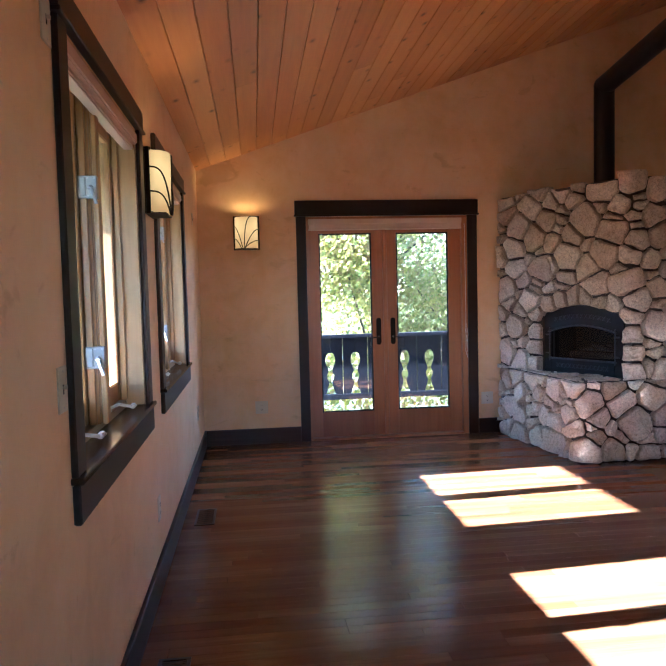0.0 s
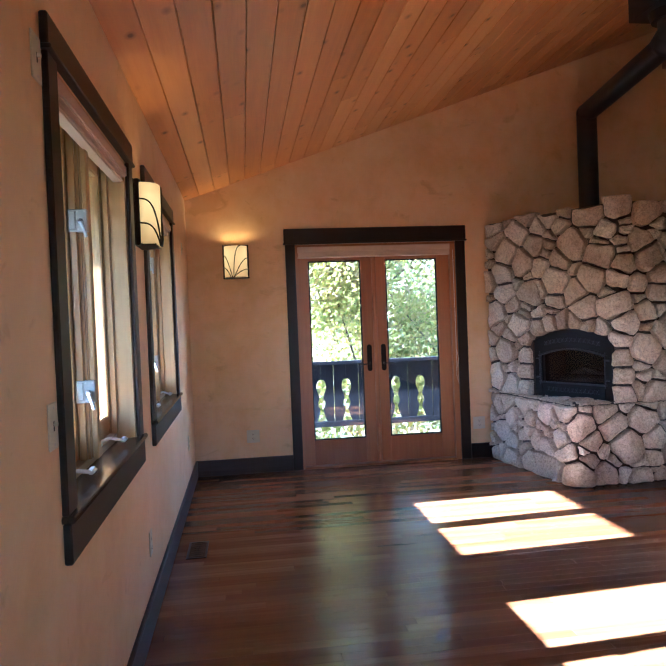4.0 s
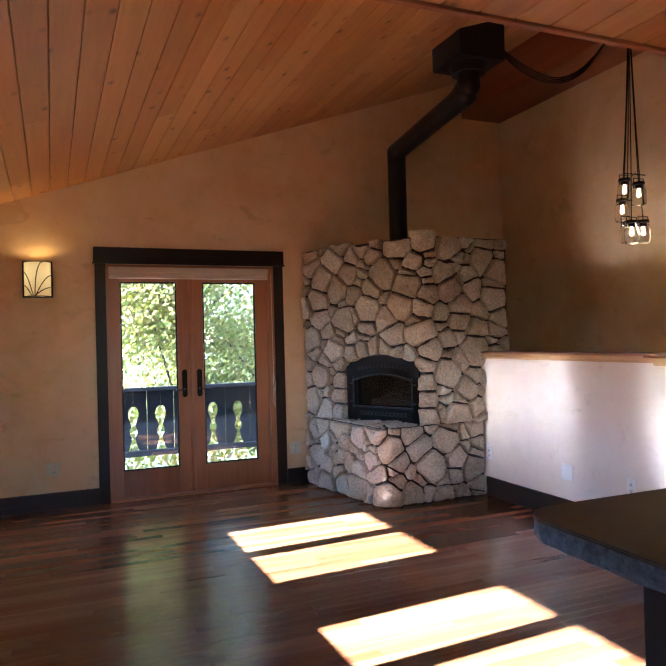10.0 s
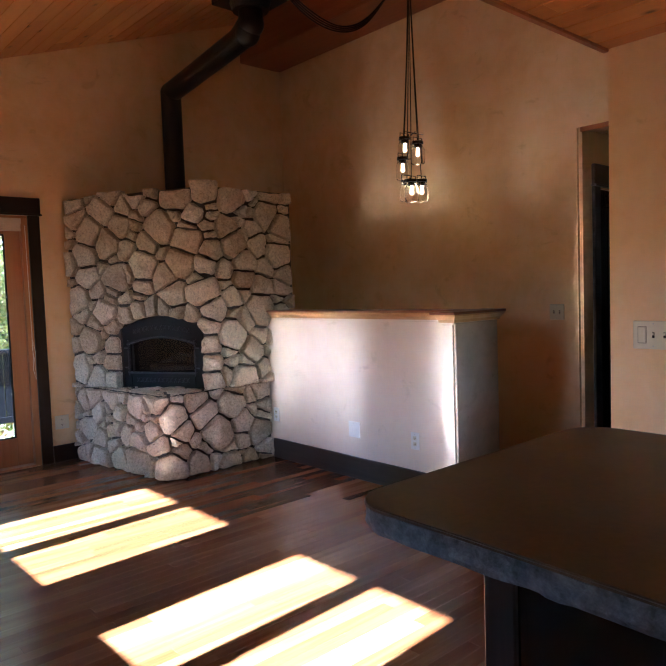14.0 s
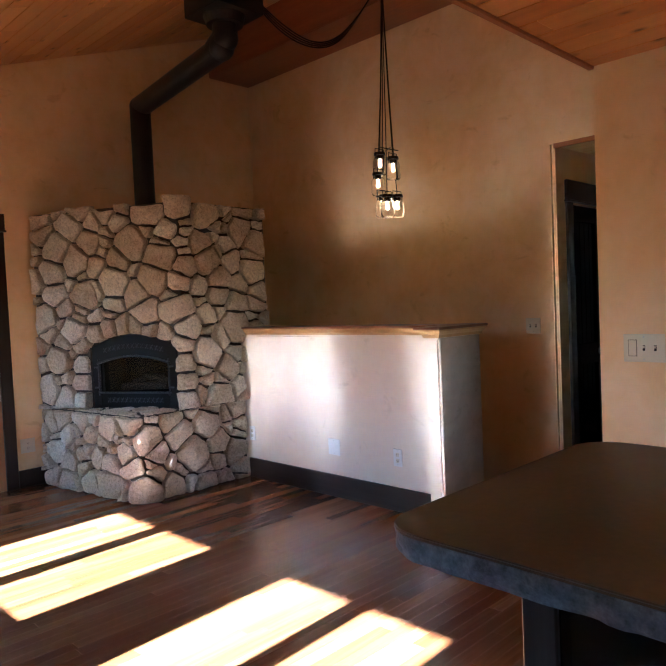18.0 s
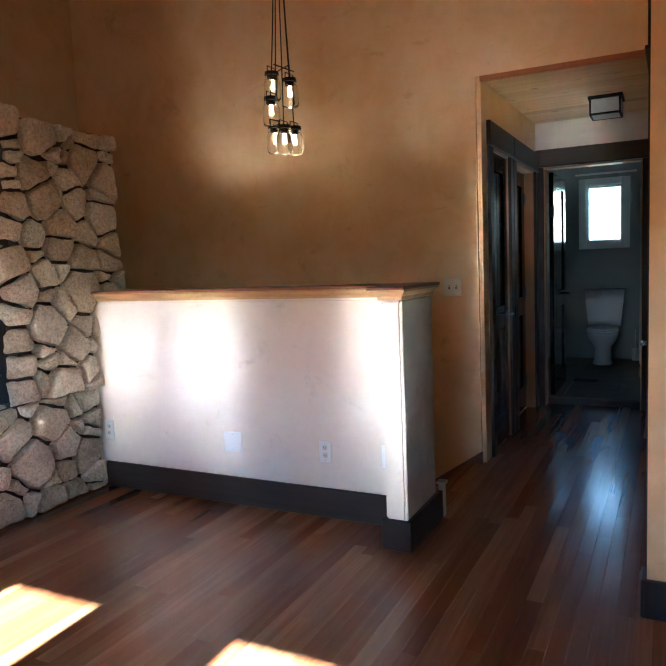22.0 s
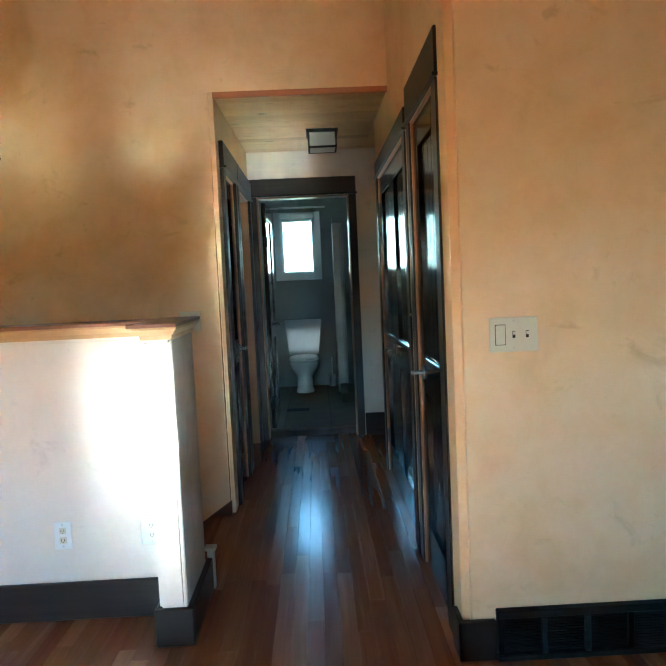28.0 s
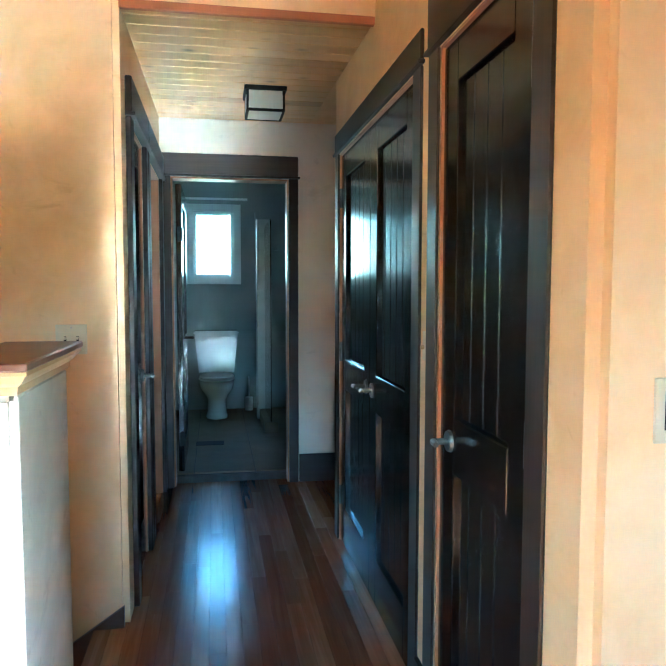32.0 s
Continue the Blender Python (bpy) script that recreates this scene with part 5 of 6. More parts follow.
def floor_vent(x0, x1, y0, y1):
    v = thing("floor_vent", ((x0 + x1) / 2, (y0 + y1) / 2, 0.0), "brown metal floor vent with a scrolled grille", "floor vent", "floor vents")
    for lo, hi in (((x0, y0, 0.0), (x1, y0 + 0.016, 0.005)), ((x0, y1 - 0.016, 0.0), (x1, y1, 0.005)), ((x0, y0 + 0.016, 0.0), (x0 + 0.014, y1 - 0.016, 0.005)), ((x1 - 0.014, y0 + 0.016, 0.0), (x1, y1 - 0.016, 0.005))):
        box_part("frame", lo, hi, M_BRONZE, v, 0.001)
    box_part("duct", (x0 + 0.014, y0 + 0.016, 0.0), (x1 - 0.014, y1 - 0.016, 0.001), M_SLOT, v, 0)
    bm = bmesh.new()
    n = 7
    for k in range(n):
        yy = y0 + 0.02 + (y1 - y0 - 0.04) * (k + 0.5) / n
        for s in (-1, 1):
            tube(bm, ((x0 + x1) / 2 - s * (x1 - x0) * 0.4, yy - 0.017, 0.0035), ((x0 + x1) / 2 + s * (x1 - x0) * 0.4, yy + 0.017, 0.0035), 0.0035, 0.0035, 5)
        tube(bm, (x0 + 0.014, yy, 0.0032), (x1 - 0.014, yy, 0.0032), 0.003, 0.003, 5)
    part("grille", bm, M_VENT, v)


floor_vent(0.085, 0.205, 5.34, 5.64)
floor_vent(0.085, 0.205, 3.55, 3.85)


# ---- black doors of the hall ----
def panel_door(name, x0, x1, y, sign, hinge_low, label, group="", knob=True, knob_x=None):
    """A door with two beadboard panels; sign is the way its face looks."""
    d = thing(name, ((x0 + x1) / 2, y, 0), label, "door", group)
    tagged(d, kind="structure")
    z0, z1 = 0.008, HEAD - 0.012
    yb = y - sign * 0.04

    def b(nm, xa, xb, za, zb, o0, o1, bev=0.003, m=None):
        ya, yc = sorted((y - sign * o0, y - sign * o1))
        return box_part(nm, (xa, ya, za), (xb, yc, zb), m or M_BLACKDOOR, d, bev)
    st = min(0.115, (x1 - x0) * 0.19)
    lock = 0.92
    b("stile", x0, x0 + st, z0, z1, 0.0, 0.038)
    b("stile", x1 - st, x1, z0, z1, 0.0, 0.038)
    b("rail", x0 + st, x1 - st, z0, z0 + 0.2, 0.0, 0.038)
    b("rail", x0 + st, x1 - st, lock - 0.09, lock + 0.07, 0.0, 0.038)
    b("rail", x0 + st, x1 - st, z1 - 0.12, z1, 0.0, 0.038)
    n = max(3, round((x1 - x0 - 2 * st) / 0.09))
    wv = (x1 - x0 - 2 * st) / n
    for za, zb in ((z0 + 0.2, lock - 0.09), (lock + 0.07, z1 - 0.12)):
        for i in range(n):
            b("bead_board", x0 + st + i * wv + 0.0015, x0 + st + (i + 1) * wv - 0.0015, za, zb, 0.014, 0.03, 0.003)
    hx = x0 + 0.002 if hinge_low else x1 - 0.002
    for zc in (0.25, 1.02, 1.82):
        part("hinge", tube(bmesh.new(), (hx, y + sign * 0.004, zc - 0.05), (hx, y + sign * 0.004, zc + 0.05), 0.007, 0.007, 8), M_DULLSTEEL, d)
    if knob:
        kx = knob_x if knob_x is not None else (x1 - 0.06 if hinge_low else x0 + 0.06)
        r = part("rosette", tube(bmesh.new(), (kx, y + sign * 0.0005, lock), (kx, y + sign * 0.009, lock), 0.032, 0.029, 20), M_DULLSTEEL, d, "steel rosette")
        bm = tube(bmesh.new(), (kx, y + sign * 0.009, lock), (kx, y + sign * 0.05, lock), 0.010, 0.010, 12)
        dirn = -1 if kx > (x0 + x1) / 2 else 1
        tube(bm, (kx, y + sign * 0.05, lock), (kx + dirn * 0.04, y + sign * 0.055, lock), 0.010, 0.008, 12)
        part("lever", bm, M_DULLSTEEL, r)
    return d


def casing_x(name, x0, x1, y, sign, label, head_top=2.19, proud=(0.024, 0.042, 0.028)):
    """Timber surround of a doorway in a wall along x; x0, x1 are the opening's edges."""
    c = thing(name, ((x0 + x1) / 2, y, 0), label, "door frame")
    tagged(c, kind="structure")

    def b(nm, xa, xb, za, zb, out, bev=0.004, m=M_DARK_Z):
        ya, yb = sorted((y + sign * 0.0005, y + sign * out))
        box_part(nm, (xa, ya, za), (xb, yb, zb), m, c, bev)
    b("casing", x0 - 0.085, x0 + 0.004, 0, HEAD, proud[0])
    b("casing", x1 - 0.004, x1 + 0.085, 0, HEAD, proud[0])
    b("head_bead", x0 - 0.10, x1 + 0.10, HEAD, HEAD + 0.014, proud[1], 0.003, M_DARK_X)
    b("head_casing", x0 - 0.09, x1 + 0.09, HEAD + 0.015, head_top, proud[2], 0.004, M_DARK_X)
    for xa, xb in ((x0 + 0.0005, x0 + 0.012), (x1 - 0.012, x1 - 0.0005)):
        ya, yb = sorted((y - sign * 0.119, y + sign * 0.0))
        box_part("jamb", (xa, ya, 0), (xb, yb, HEAD - 0.001), M_DOORWOOD, c, 0.001, "brown wood jamb")
    ya, yb = sorted((y - sign * 0.119, y + sign * 0.0))
    box_part("head_jamb", (x0 + 0.013, ya, HEAD - 0.010), (x1 - 0.013, yb, HEAD - 0.001), M_DOORWOOD, c, 0.001)


casing_x("door_frame_2", *R1, HALL_R, 1, "dark timber surround of the single hall door", 2.225, (0.010, 0.022, 0.013))
panel_door("door_2", R1[0] + 0.014, R1[1] - 0.014, HALL_R - 0.008, 1, True, "black-stained beadboard door, closed", knob_x=4.222)
casing_x("door_frame_3", *R2, HALL_R, 1, "dark timber surround of the double closet door", 2.16, (0.010, 0.022, 0.013))
xm = (R2[0] + R2[1]) / 2
panel_door("door_3", R2[0] + 0.014, xm - 0.0015, HALL_R - 0.008, 1, True, "black-stained beadboard closet door, closed", "closet doors", knob_x=xm - 0.055)
panel_door("door_4", xm + 0.0015, R2[1] - 0.014, HALL_R - 0.008, 1, False, "black-stained beadboard closet door, closed", "closet doors", knob_x=xm + 0.055)
casing_x("door_frame_5", *L1, HALL_L, -1, "dark timber surround of a narrow hall door", 2.21)
panel_door("door_5", L1[0] + 0.014, L1[1] - 0.014, HALL_L + 0.008, -1, True, "narrow black-stained beadboard door, closed")
casing_x("door_frame_6", *L2, HALL_L, -1, "dark timber surround of a recessed hall door", 2.21)
panel_door("door_6", L2[0] + 0.014, L2[1] - 0.014, HALL_L + 0.075, -1, False, "black-stained beadboard door set deep in its frame")
sp_ = thing("strike_plate", (4.43, HALL_R, 1.17), "small brass latch plate on the wall strip", "latch")
box_part("plate", (4.412, HALL_R + 0.0003, 1.13), (4.448, HALL_R + 0.006, 1.22), M_IVORY, sp_, 0.002)
box_part("stud", (4.424, HALL_R + 0.0061, 1.165), (4.436, HALL_R + 0.018, 1.177), M_BRASS, sp_, 0.002)

# bathroom door surround, open leaf
c = thing("door_frame_7", (HALL_END, (B0 + B1) / 2, 0), "dark rough timber surround of the bathroom door", "door frame")
tagged(c, kind="structure")
box_part("casing", (HALL_END - 0.024, B0 - 0.060, 0), (HALL_END - 0.0005, B0 + 0.004, BTOP), M_DARK_Z, c, 0.004)
box_part("casing", (HALL_END - 0.024, B1 - 0.004, 0), (HALL_END - 0.0005, HALL_L - 0.001, BTOP), M_DARK_Z, c, 0.004)
box_part("head_bead", (HALL_END - 0.04, B0 - 0.072, BTOP), (HALL_END - 0.0005, HALL_L - 0.001, BTOP + 0.014), M_DARK_Y, c, 0.003)
box_part("head_casing", (HALL_END - 0.028, B0 - 0.060, BTOP + 0.015), (HALL_END - 0.0005, HALL_L - 0.001, 2.238), M_DARK_Y, c, 0.004)
for ya, yb in ((B0 + 0.0005, B0 + 0.014), (B1 - 0.014, B1 - 0.0005)):
    box_part("jamb", (HALL_END, ya, 0), (HALL_END + 0.119, yb, BTOP - 0.001), M_DOORWOOD, c, 0.001)
box_part("head_jamb", (HALL_END, B0 + 0.015, BTOP - 0.014), (HALL_END + 0.119, B1 - 0.015, BTOP - 0.001), M_DOORWOOD, c, 0.001)
bd = thing("door_7", (HALL_END + 0.13, 4.02, 0), "black-stained bathroom door standing open", "door")
tagged(bd, kind="structure")
X0, X1 = HALL_END + 0.135, HALL_END + 0.87
YD = 3.985
for nm, xa, xb, za, zb in (("stile", X0, X0 + 0.11, 0.07, 2.06), ("stile", X1 - 0.11, X1, 0.07, 2.06), ("rail", X0 + 0.11, X1 - 0.11, 0.07, 0.24), ("rail", X0 + 0.11, X1 - 0.11, 0.85, 1.0), ("rail", X0 + 0.11, X1 - 0.11, 1.94, 2.06)):
    box_part(nm, (xa, YD, za), (xb, YD + 0.038, zb), M_BLACKDOOR, bd, 0.003)
for za, zb in ((0.24, 0.85), (1.0, 1.94)):
    for i in range(5):
        wv = (X1 - X0 - 0.22) / 5
        box_part("bead_board", (X0 + 0.11 + i * wv + 0.0015, YD + 0.012, za), (X0 + 0.11 + (i + 1) * wv - 0.0015, YD + 0.026, zb), M_BLACKDOOR, bd, 0.003)
part("lever", tube(tube(bmesh.new(), (X1 - 0.06, YD, 0.96), (X1 - 0.06, YD - 0.05, 0.96), 0.011, 0.011, 10), (X1 - 0.06, YD - 0.05, 0.96), (X1 - 0.16, YD - 0.05, 0.965), 0.009, 0.007, 10), M_BRONZE, bd, "dark lever handle")
for zc in (0.3, 1.72):
    part("hinge", block(bmesh.new(), (X0 - 0.012, YD - 0.006, zc - 0.05), (X0 + 0.004, YD + 0.03, zc + 0.05), 0.002), M_BLACK_METAL, bd)

# hall ceiling lamp
hl = thing("hall_ceiling_lamp", (6.29, 3.5, 2.44), "square black-framed ceiling lamp with frosted panes, unlit", "ceiling lamp")
LX0, LX1, LY0, LY1, LZ = 6.17, 6.40, 3.375, 3.585, 2.318
box_part("canopy", (LX0 - 0.01, LY0 - 0.01, 2.43), (LX1 + 0.01, LY1 + 0.01, 2.456), M_BLACK_METAL, hl, 0.003)
for xa in (LX0, LX1 - 0.012):
    for ya in (LY0, LY1 - 0.012):
        box_part("corner_post", (xa, ya, LZ), (xa + 0.012, ya + 0.012, 2.4295), M_BLACK_METAL, hl, 0.001)
for lo, hi in (((LX0 + 0.0125, LY0, LZ), (LX1 - 0.0125, LY0 + 0.014, LZ + 0.014)), ((LX0 + 0.0125, LY1 - 0.014, LZ), (LX1 - 0.0125, LY1, LZ + 0.014)), ((LX0, LY0 + 0.0125, LZ), (LX0 + 0.014, LY1 - 0.0125, LZ + 0.014)), ((LX1 - 0.014, LY0 + 0.0125, LZ), (LX1, LY1 - 0.0125, LZ + 0.014))):
    box_part("frame_bar", lo, hi, M_BLACK_METAL, hl, 0.001)
box_part("pane", (LX0 + 0.014, LY0 + 0.014, LZ + 0.003), (LX1 - 0.014, LY1 - 0.014, LZ + 0.007), M_FROST, hl, 0, "frosted bottom pane")
for lo, hi in (((LX0 + 0.003, LY0 + 0.014, LZ + 0.016), (LX0 + 0.006, LY1 - 0.014, 2.428)), ((LX1 - 0.006, LY0 + 0.014, LZ + 0.016), (LX1 - 0.003, LY1 - 0.014, 2.428)), ((LX0 + 0.014, LY0 + 0.003, LZ + 0.016), (LX1 - 0.014, LY0 + 0.006, 2.428)), ((LX0 + 0.014, LY1 - 0.006, LZ + 0.016), (LX1 - 0.014, LY1 - 0.003, 2.428))):
    box_part("pane", lo, hi, M_FROST, hl, 0)


# ---- bathroom ----
BX, BY0, BY1 = 9.66, 2.2, 4.75
BATH = 0.06                      # the tiles lie higher than the boards
W0, W1, WZ0, WZ1 = 3.565, 3.985, 1.465, 2.15
bm = bmesh.new()
block(bm, (BX, BY0, -0.1), (BX + 0.14, W0, 2.5))
block(bm, (BX, W1, -0.1), (BX + 0.14, BY1, 2.5))
block(bm, (BX, W0, -0.1), (BX + 0.14, W1, WZ0))
block(bm, (BX, W0, WZ1), (BX + 0.14, W1, 2.5))
block(bm, (HALL_END + 0.12, BY0 - 0.1, -0.1), (BX + 0.14, BY0, 2.5))
block(bm, (HALL_END + 0.12, BY1, -0.1), (BX + 0.14, BY1 + 0.1, 2.5))
block(bm, (HALL_END + 0.12, BY0, -0.1), (HALL_END + 0.13, B0, 2.5))
block(bm, (HALL_END + 0.12, B1 + 0.06, -0.1), (HALL_END + 0.13, BY1, 2.5))
structure("wall_bath", bm, M_BATHWALL, "grey-green painted bathroom wall", "wall")
structure("ceiling_bath", boxes(((HALL_END + 0.12, BY0, 2.5), (BX + 0.14, BY1, 2.55))), M_BATHWALL, "painted bathroom ceiling", "ceiling")
bf = structure("floor_bath", boxes(((7.161, BY0, -0.25), (BX, BY1, -0.012 + BATH)), ((HALL_END + 0.082, B0 + 0.016, -0.02), (7.162, B1 - 0.016, -0.012 + BATH))), M_MORTAR, "beige stone tile floor", "floor")
for i in range(6):
    for j in range(6):
        x0, y0 = 7.165 + i * 0.46, BY0 + j * 0.43
        box_part("tile", (x0, y0 + 0.003, -0.012 + BATH), (min(x0 + 0.455, BX), min(y0 + 0.427, BY1), BATH), M_BATHTILE, bf, 0.002)
bw = thing("window_3", (BX, 3.775, WZ0), "small white bathroom window with bright obscured glass", "window")
tagged(bw, kind="structure")
for lo, hi in (((BX - 0.02, W0 - 0.075, WZ0 - 0.075), (BX - 0.0005, W0 + 0.003, WZ1 + 0.075)), ((BX - 0.02, W1 - 0.003, WZ0 - 0.075), (BX - 0.0005, W1 + 0.075, WZ1 + 0.075)), ((BX - 0.02, W0 + 0.004, WZ1 - 0.003), (BX - 0.0005, W1 - 0.004, WZ1 + 0.075)), ((BX - 0.03, W0 + 0.004, WZ0 - 0.075), (BX - 0.0005, W1 - 0.004, WZ0 + 0.003))):
    box_part("casing", lo, hi, M_WHITE, bw, 0.003)
for lo, hi in (((BX + 0.05, W0, WZ0), (BX + 0.09, W0 + 0.035, WZ1)), ((BX + 0.05, W1 - 0.035, WZ0), (BX + 0.09, W1, WZ1)), ((BX + 0.05, W0 + 0.036, WZ0), (BX + 0.09, W1 - 0.036, WZ0 + 0.035)), ((BX + 0.05, W0 + 0.036, WZ1 - 0.035), (BX + 0.09, W1 - 0.036, WZ1))):
    box_part("sash", lo, hi, M_WHITE, bw, 0.003)
g = box_part("pane", (BX + 0.068, W0 + 0.03, WZ0 + 0.03), (BX + 0.072, W1 - 0.03, WZ1 - 0.03), glass_mat("obscured_glass", 0.35, (1.0, 0.96, 0.88)), bw, 0)
g.visible_shadow = False
box_part("cornice", (BX - 0.03, 3.42, 2.27), (BX - 0.0005, 4.1, 2.29), M_WHITE, bw, 0.003)

# toilet
to = thing("toilet", (9.3, 3.755, BATH), "white porcelain toilet with its lid down", "toilet")
part("tank", prism(bmesh.new(), [(3.575, 0.42 + BATH), (3.935, 0.42 + BATH), (3.975, 0.81 + BATH), (3.535, 0.81 + BATH)], 9.44, 9.64, "x", 0.02), M_PORCELAIN, to)
box_part("tank_lid", (9.425, 3.525, 0.81 + BATH), (9.65, 3.985, 0.85 + BATH), M_PORCELAIN, to, 0.012)
bm = bmesh.new()
lathe(bm, [(0.118, 0.0), (0.122, 0.02), (0.106, 0.05), (0.102, 0.18), (0.125, 0.225), (0.175, 0.285), (0.192, 0.34), (0.19, 0.378), (0.10, 0.379), (0.0, 0.379)], (0, 0, 0), 28)
for v in bm.verts:
    v.co = Vector((9.22 + v.co.x * 1.25, 3.755 + v.co.y * 0.9, v.co.z + BATH))
smooth(part("bowl", bm, M_PORCELAIN, to))
bm = bmesh.new()
lathe(bm, [(0.0, 0.383), (0.19, 0.383), (0.196, 0.39), (0.19, 0.40), (0.0, 0.402)], (0, 0, 0), 28)
for v in bm.verts:
    v.co = Vector((9.21 + v.co.x * 1.22, 3.755 + v.co.y * 0.9, v.co.z + BATH))
part("seat", bm, M_WHITE, to, "white toilet seat")
bm = bmesh.new()
lathe(bm, [(0.0, 0.408), (0.186, 0.408), (0.19, 0.416), (0.18, 0.425), (0.0, 0.432)], (0, 0, 0), 28)
for v in bm.verts:
    v.co = Vector((9.215 + v.co.x * 1.2, 3.755 + v.co.y * 0.9, v.co.z + BATH))
part("lid", bm, M_WHITE, to)
part("flush_lever", tube(bmesh.new(), (9.436, 3.935, 0.75 + BATH), (9.42, 3.875, 0.745 + BATH), 0.008, 0.006, 8), M_STEEL, to)
# shower: tiled pier, curb and glass
sh_ = structure("shower_pier", boxes(((9.05, 3.24, BATH), (9.20, 3.36, 2.02)), bevel=0.004), M_PALETILE, "pale tiled shower pier", "wall")
structure("shower_curb", boxes(((8.35, 3.22, BATH), (9.05, 3.34, 0.16)), bevel=0.005), M_BATHTILE, "low tiled shower curb", "curb")
sg = thing("shower_screen", (8.7, 3.28, 0.16), "clear glass shower screen with dark tiled wall behind", "shower screen")
box_part("pane", (8.36, 3.276, 0.162), (9.048, 3.284, 1.95), M_GLASS, sg, 0)
for i in range(5):
    box_part("wall_tile", (BX - 0.012, BY0 + 0.005, 0.4 * i + 0.15), (BX - 0.0005, 3.345, 0.4 * i + 0.546), M_BATHWALL, sg, 0.002)
ph = thing("brush_holder", (9.55, 3.42, BATH), "small steel toilet brush holder on the tile floor", "brush holder")
part("cup", tube(bmesh.new(), (9.55, 3.42, BATH), (9.55, 3.42, 0.14 + BATH), 0.04, 0.04, 16), M_STEEL, ph)
part("stem", tube(bmesh.new(), (9.55, 3.42, 0.14 + BATH), (9.55, 3.42, 0.36 + BATH), 0.007, 0.007, 8), M_STEEL, ph)
bfv = thing("floor_vent", (8.05, 3.80, BATH), "dark metal floor vent in the tile floor", "floor vent", "floor vents")
box_part("frame", (7.98, 3.70, BATH), (8.12, 3.93, BATH + 0.004), M_BLACK_METAL, bfv, 0.001)

# ---- kitchen island ----
isl = thing("kitchen_island", (2.1, 1.7, 0), "black-stained kitchen island cabinet", "cabinet")
IX0, IX1, IY0, IY1 = 1.745, 2.42, 0.75, 2.53
box_part("body", (IX0 + 0.012, IY0 + 0.012, 0.09), (IX1 - 0.012, IY1 - 0.012, 0.862), M_BLACKDOOR, isl, 0.002)
box_part("toe_kick", (IX0 + 0.05, IY0 + 0.05, 0.0), (IX1 - 0.05, IY1 - 0.05, 0.09), M_SLOT, isl, 0)
for xa in (IX0, IX1 - 0.075):
    for ya in (IY0, IY1 - 0.075):
        box_part("corner_post", (xa, ya, 0.0), (xa + 0.075, ya + 0.075, 0.863), M_DARK_Z, isl, 0.004)
for k in range(3):
    ya = IY0 + 0.09 + k * 0.545
    box_part("side_panel", (IX0 + 0.002, ya, 0.12), (IX0 + 0.0115, ya + 0.50, 0.84), M_BLACKDOOR, isl, 0.003)
pts = [(1.52, 0.55), (1.535, 1.3), (1.555, 1.9), (1.58, 2.45)]
for k in range(9):
    a = math.pi - k / 8 * math.pi / 2
    pts.append((1.585 + 0.11 + 0.11 * math.cos(a), 2.665 + 0.11 * math.sin(a)))
for k in range(9):
    a = math.pi / 2 - k / 8 * math.pi / 2
    pts.append((2.50 + 0.12 * math.cos(a), 2.655 + 0.12 * math.sin(a)))
pts += [(2.62, 2.0), (2.62, 0.55)]
ct = thing("island_countertop", (2.1, 1.7, 0.864), "dark stained concrete countertop with a rough chipped edge", "countertop")
part("top", prism(bmesh.new(), [(x, y) for x, y in pts], 0.912, 0.921, "z", 0.003), M_CONCRETE_TOP, ct, "smooth brown-stained top")
bm = bmesh.new()
dense = []
for i, p in enumerate(pts):
    q = pts[(i + 1) % len(pts)]
    L = math.hypot(q[0] - p[0], q[1] - p[1])
    k = max(1, int(L / 0.02))
    for s in range(k):
        dense.append((p[0] + (q[0] - p[0]) * s / k, p[1] + (q[1] - p[1]) * s / k))
loops = []
for h in (0.864, 0.874, 0.886, 0.898, 0.9115):
    loop = []
    for x, y in dense:
        d = 0.007 * noise.noise((x * 30, y * 30, h * 60)) + 0.006 * noise.noise((x * 9, y * 9, h * 15)) - (0.006 if h < 0.87 else 0.0) - 0.004
        cx_, cy_ = 2.08 - x, 1.65 - y
        l = math.hypot(cx_, cy_)
        loop.append(bm.verts.new((x - cx_ / l * d, y - cy_ / l * d, h + (0.004 * noise.noise((x * 25, y * 25, 2)) if h < 0.87 else 0))))
    loops.append(loop)
for a, b in zip(loops, loops[1:]):
    for i in range(len(a)):
        bm.faces.new((a[i], a[(i + 1) % len(a)], b[(i + 1) % len(a)], b[i]))
bm.faces.new(loops[0][::-1])
bm.faces.new(loops[-1])
bmesh.ops.recalc_face_normals(bm, faces=bm.faces[:])
part("edge", bm, M_CONCRETE_EDGE, ct, "rough grey concrete edge")

# ---- deck, rail and garden beyond the double door ----
RY = 9.25
dk = structure("deck", boxes(((-0.6, FAR + 0.165, -0.42), (5.6, RY + 0.10, -0.18))), M_DECK, "weathered wooden deck", "deck")
for i in range(12):
    y0 = FAR + 0.17 + i * 0.145
    box_part("deck_board", (-0.6, y0, -0.18), (5.6, y0 + 0.138, -0.15), M_DECK, dk, 0.003)
rail = thing("deck_railing", (1.7, RY, -0.15), "black-stained wooden balcony railing with shaped cut-outs", "railing")
box_part("top_rail", (-0.6, RY - 0.05, 0.83), (5.6, RY + 0.05, 0.872), M_RAIL, rail, 0.005)
box_part("bottom_rail", (-0.6, RY - 0.03, 0.10), (5.6, RY + 0.03, 0.165), M_RAIL, rail, 0.005)
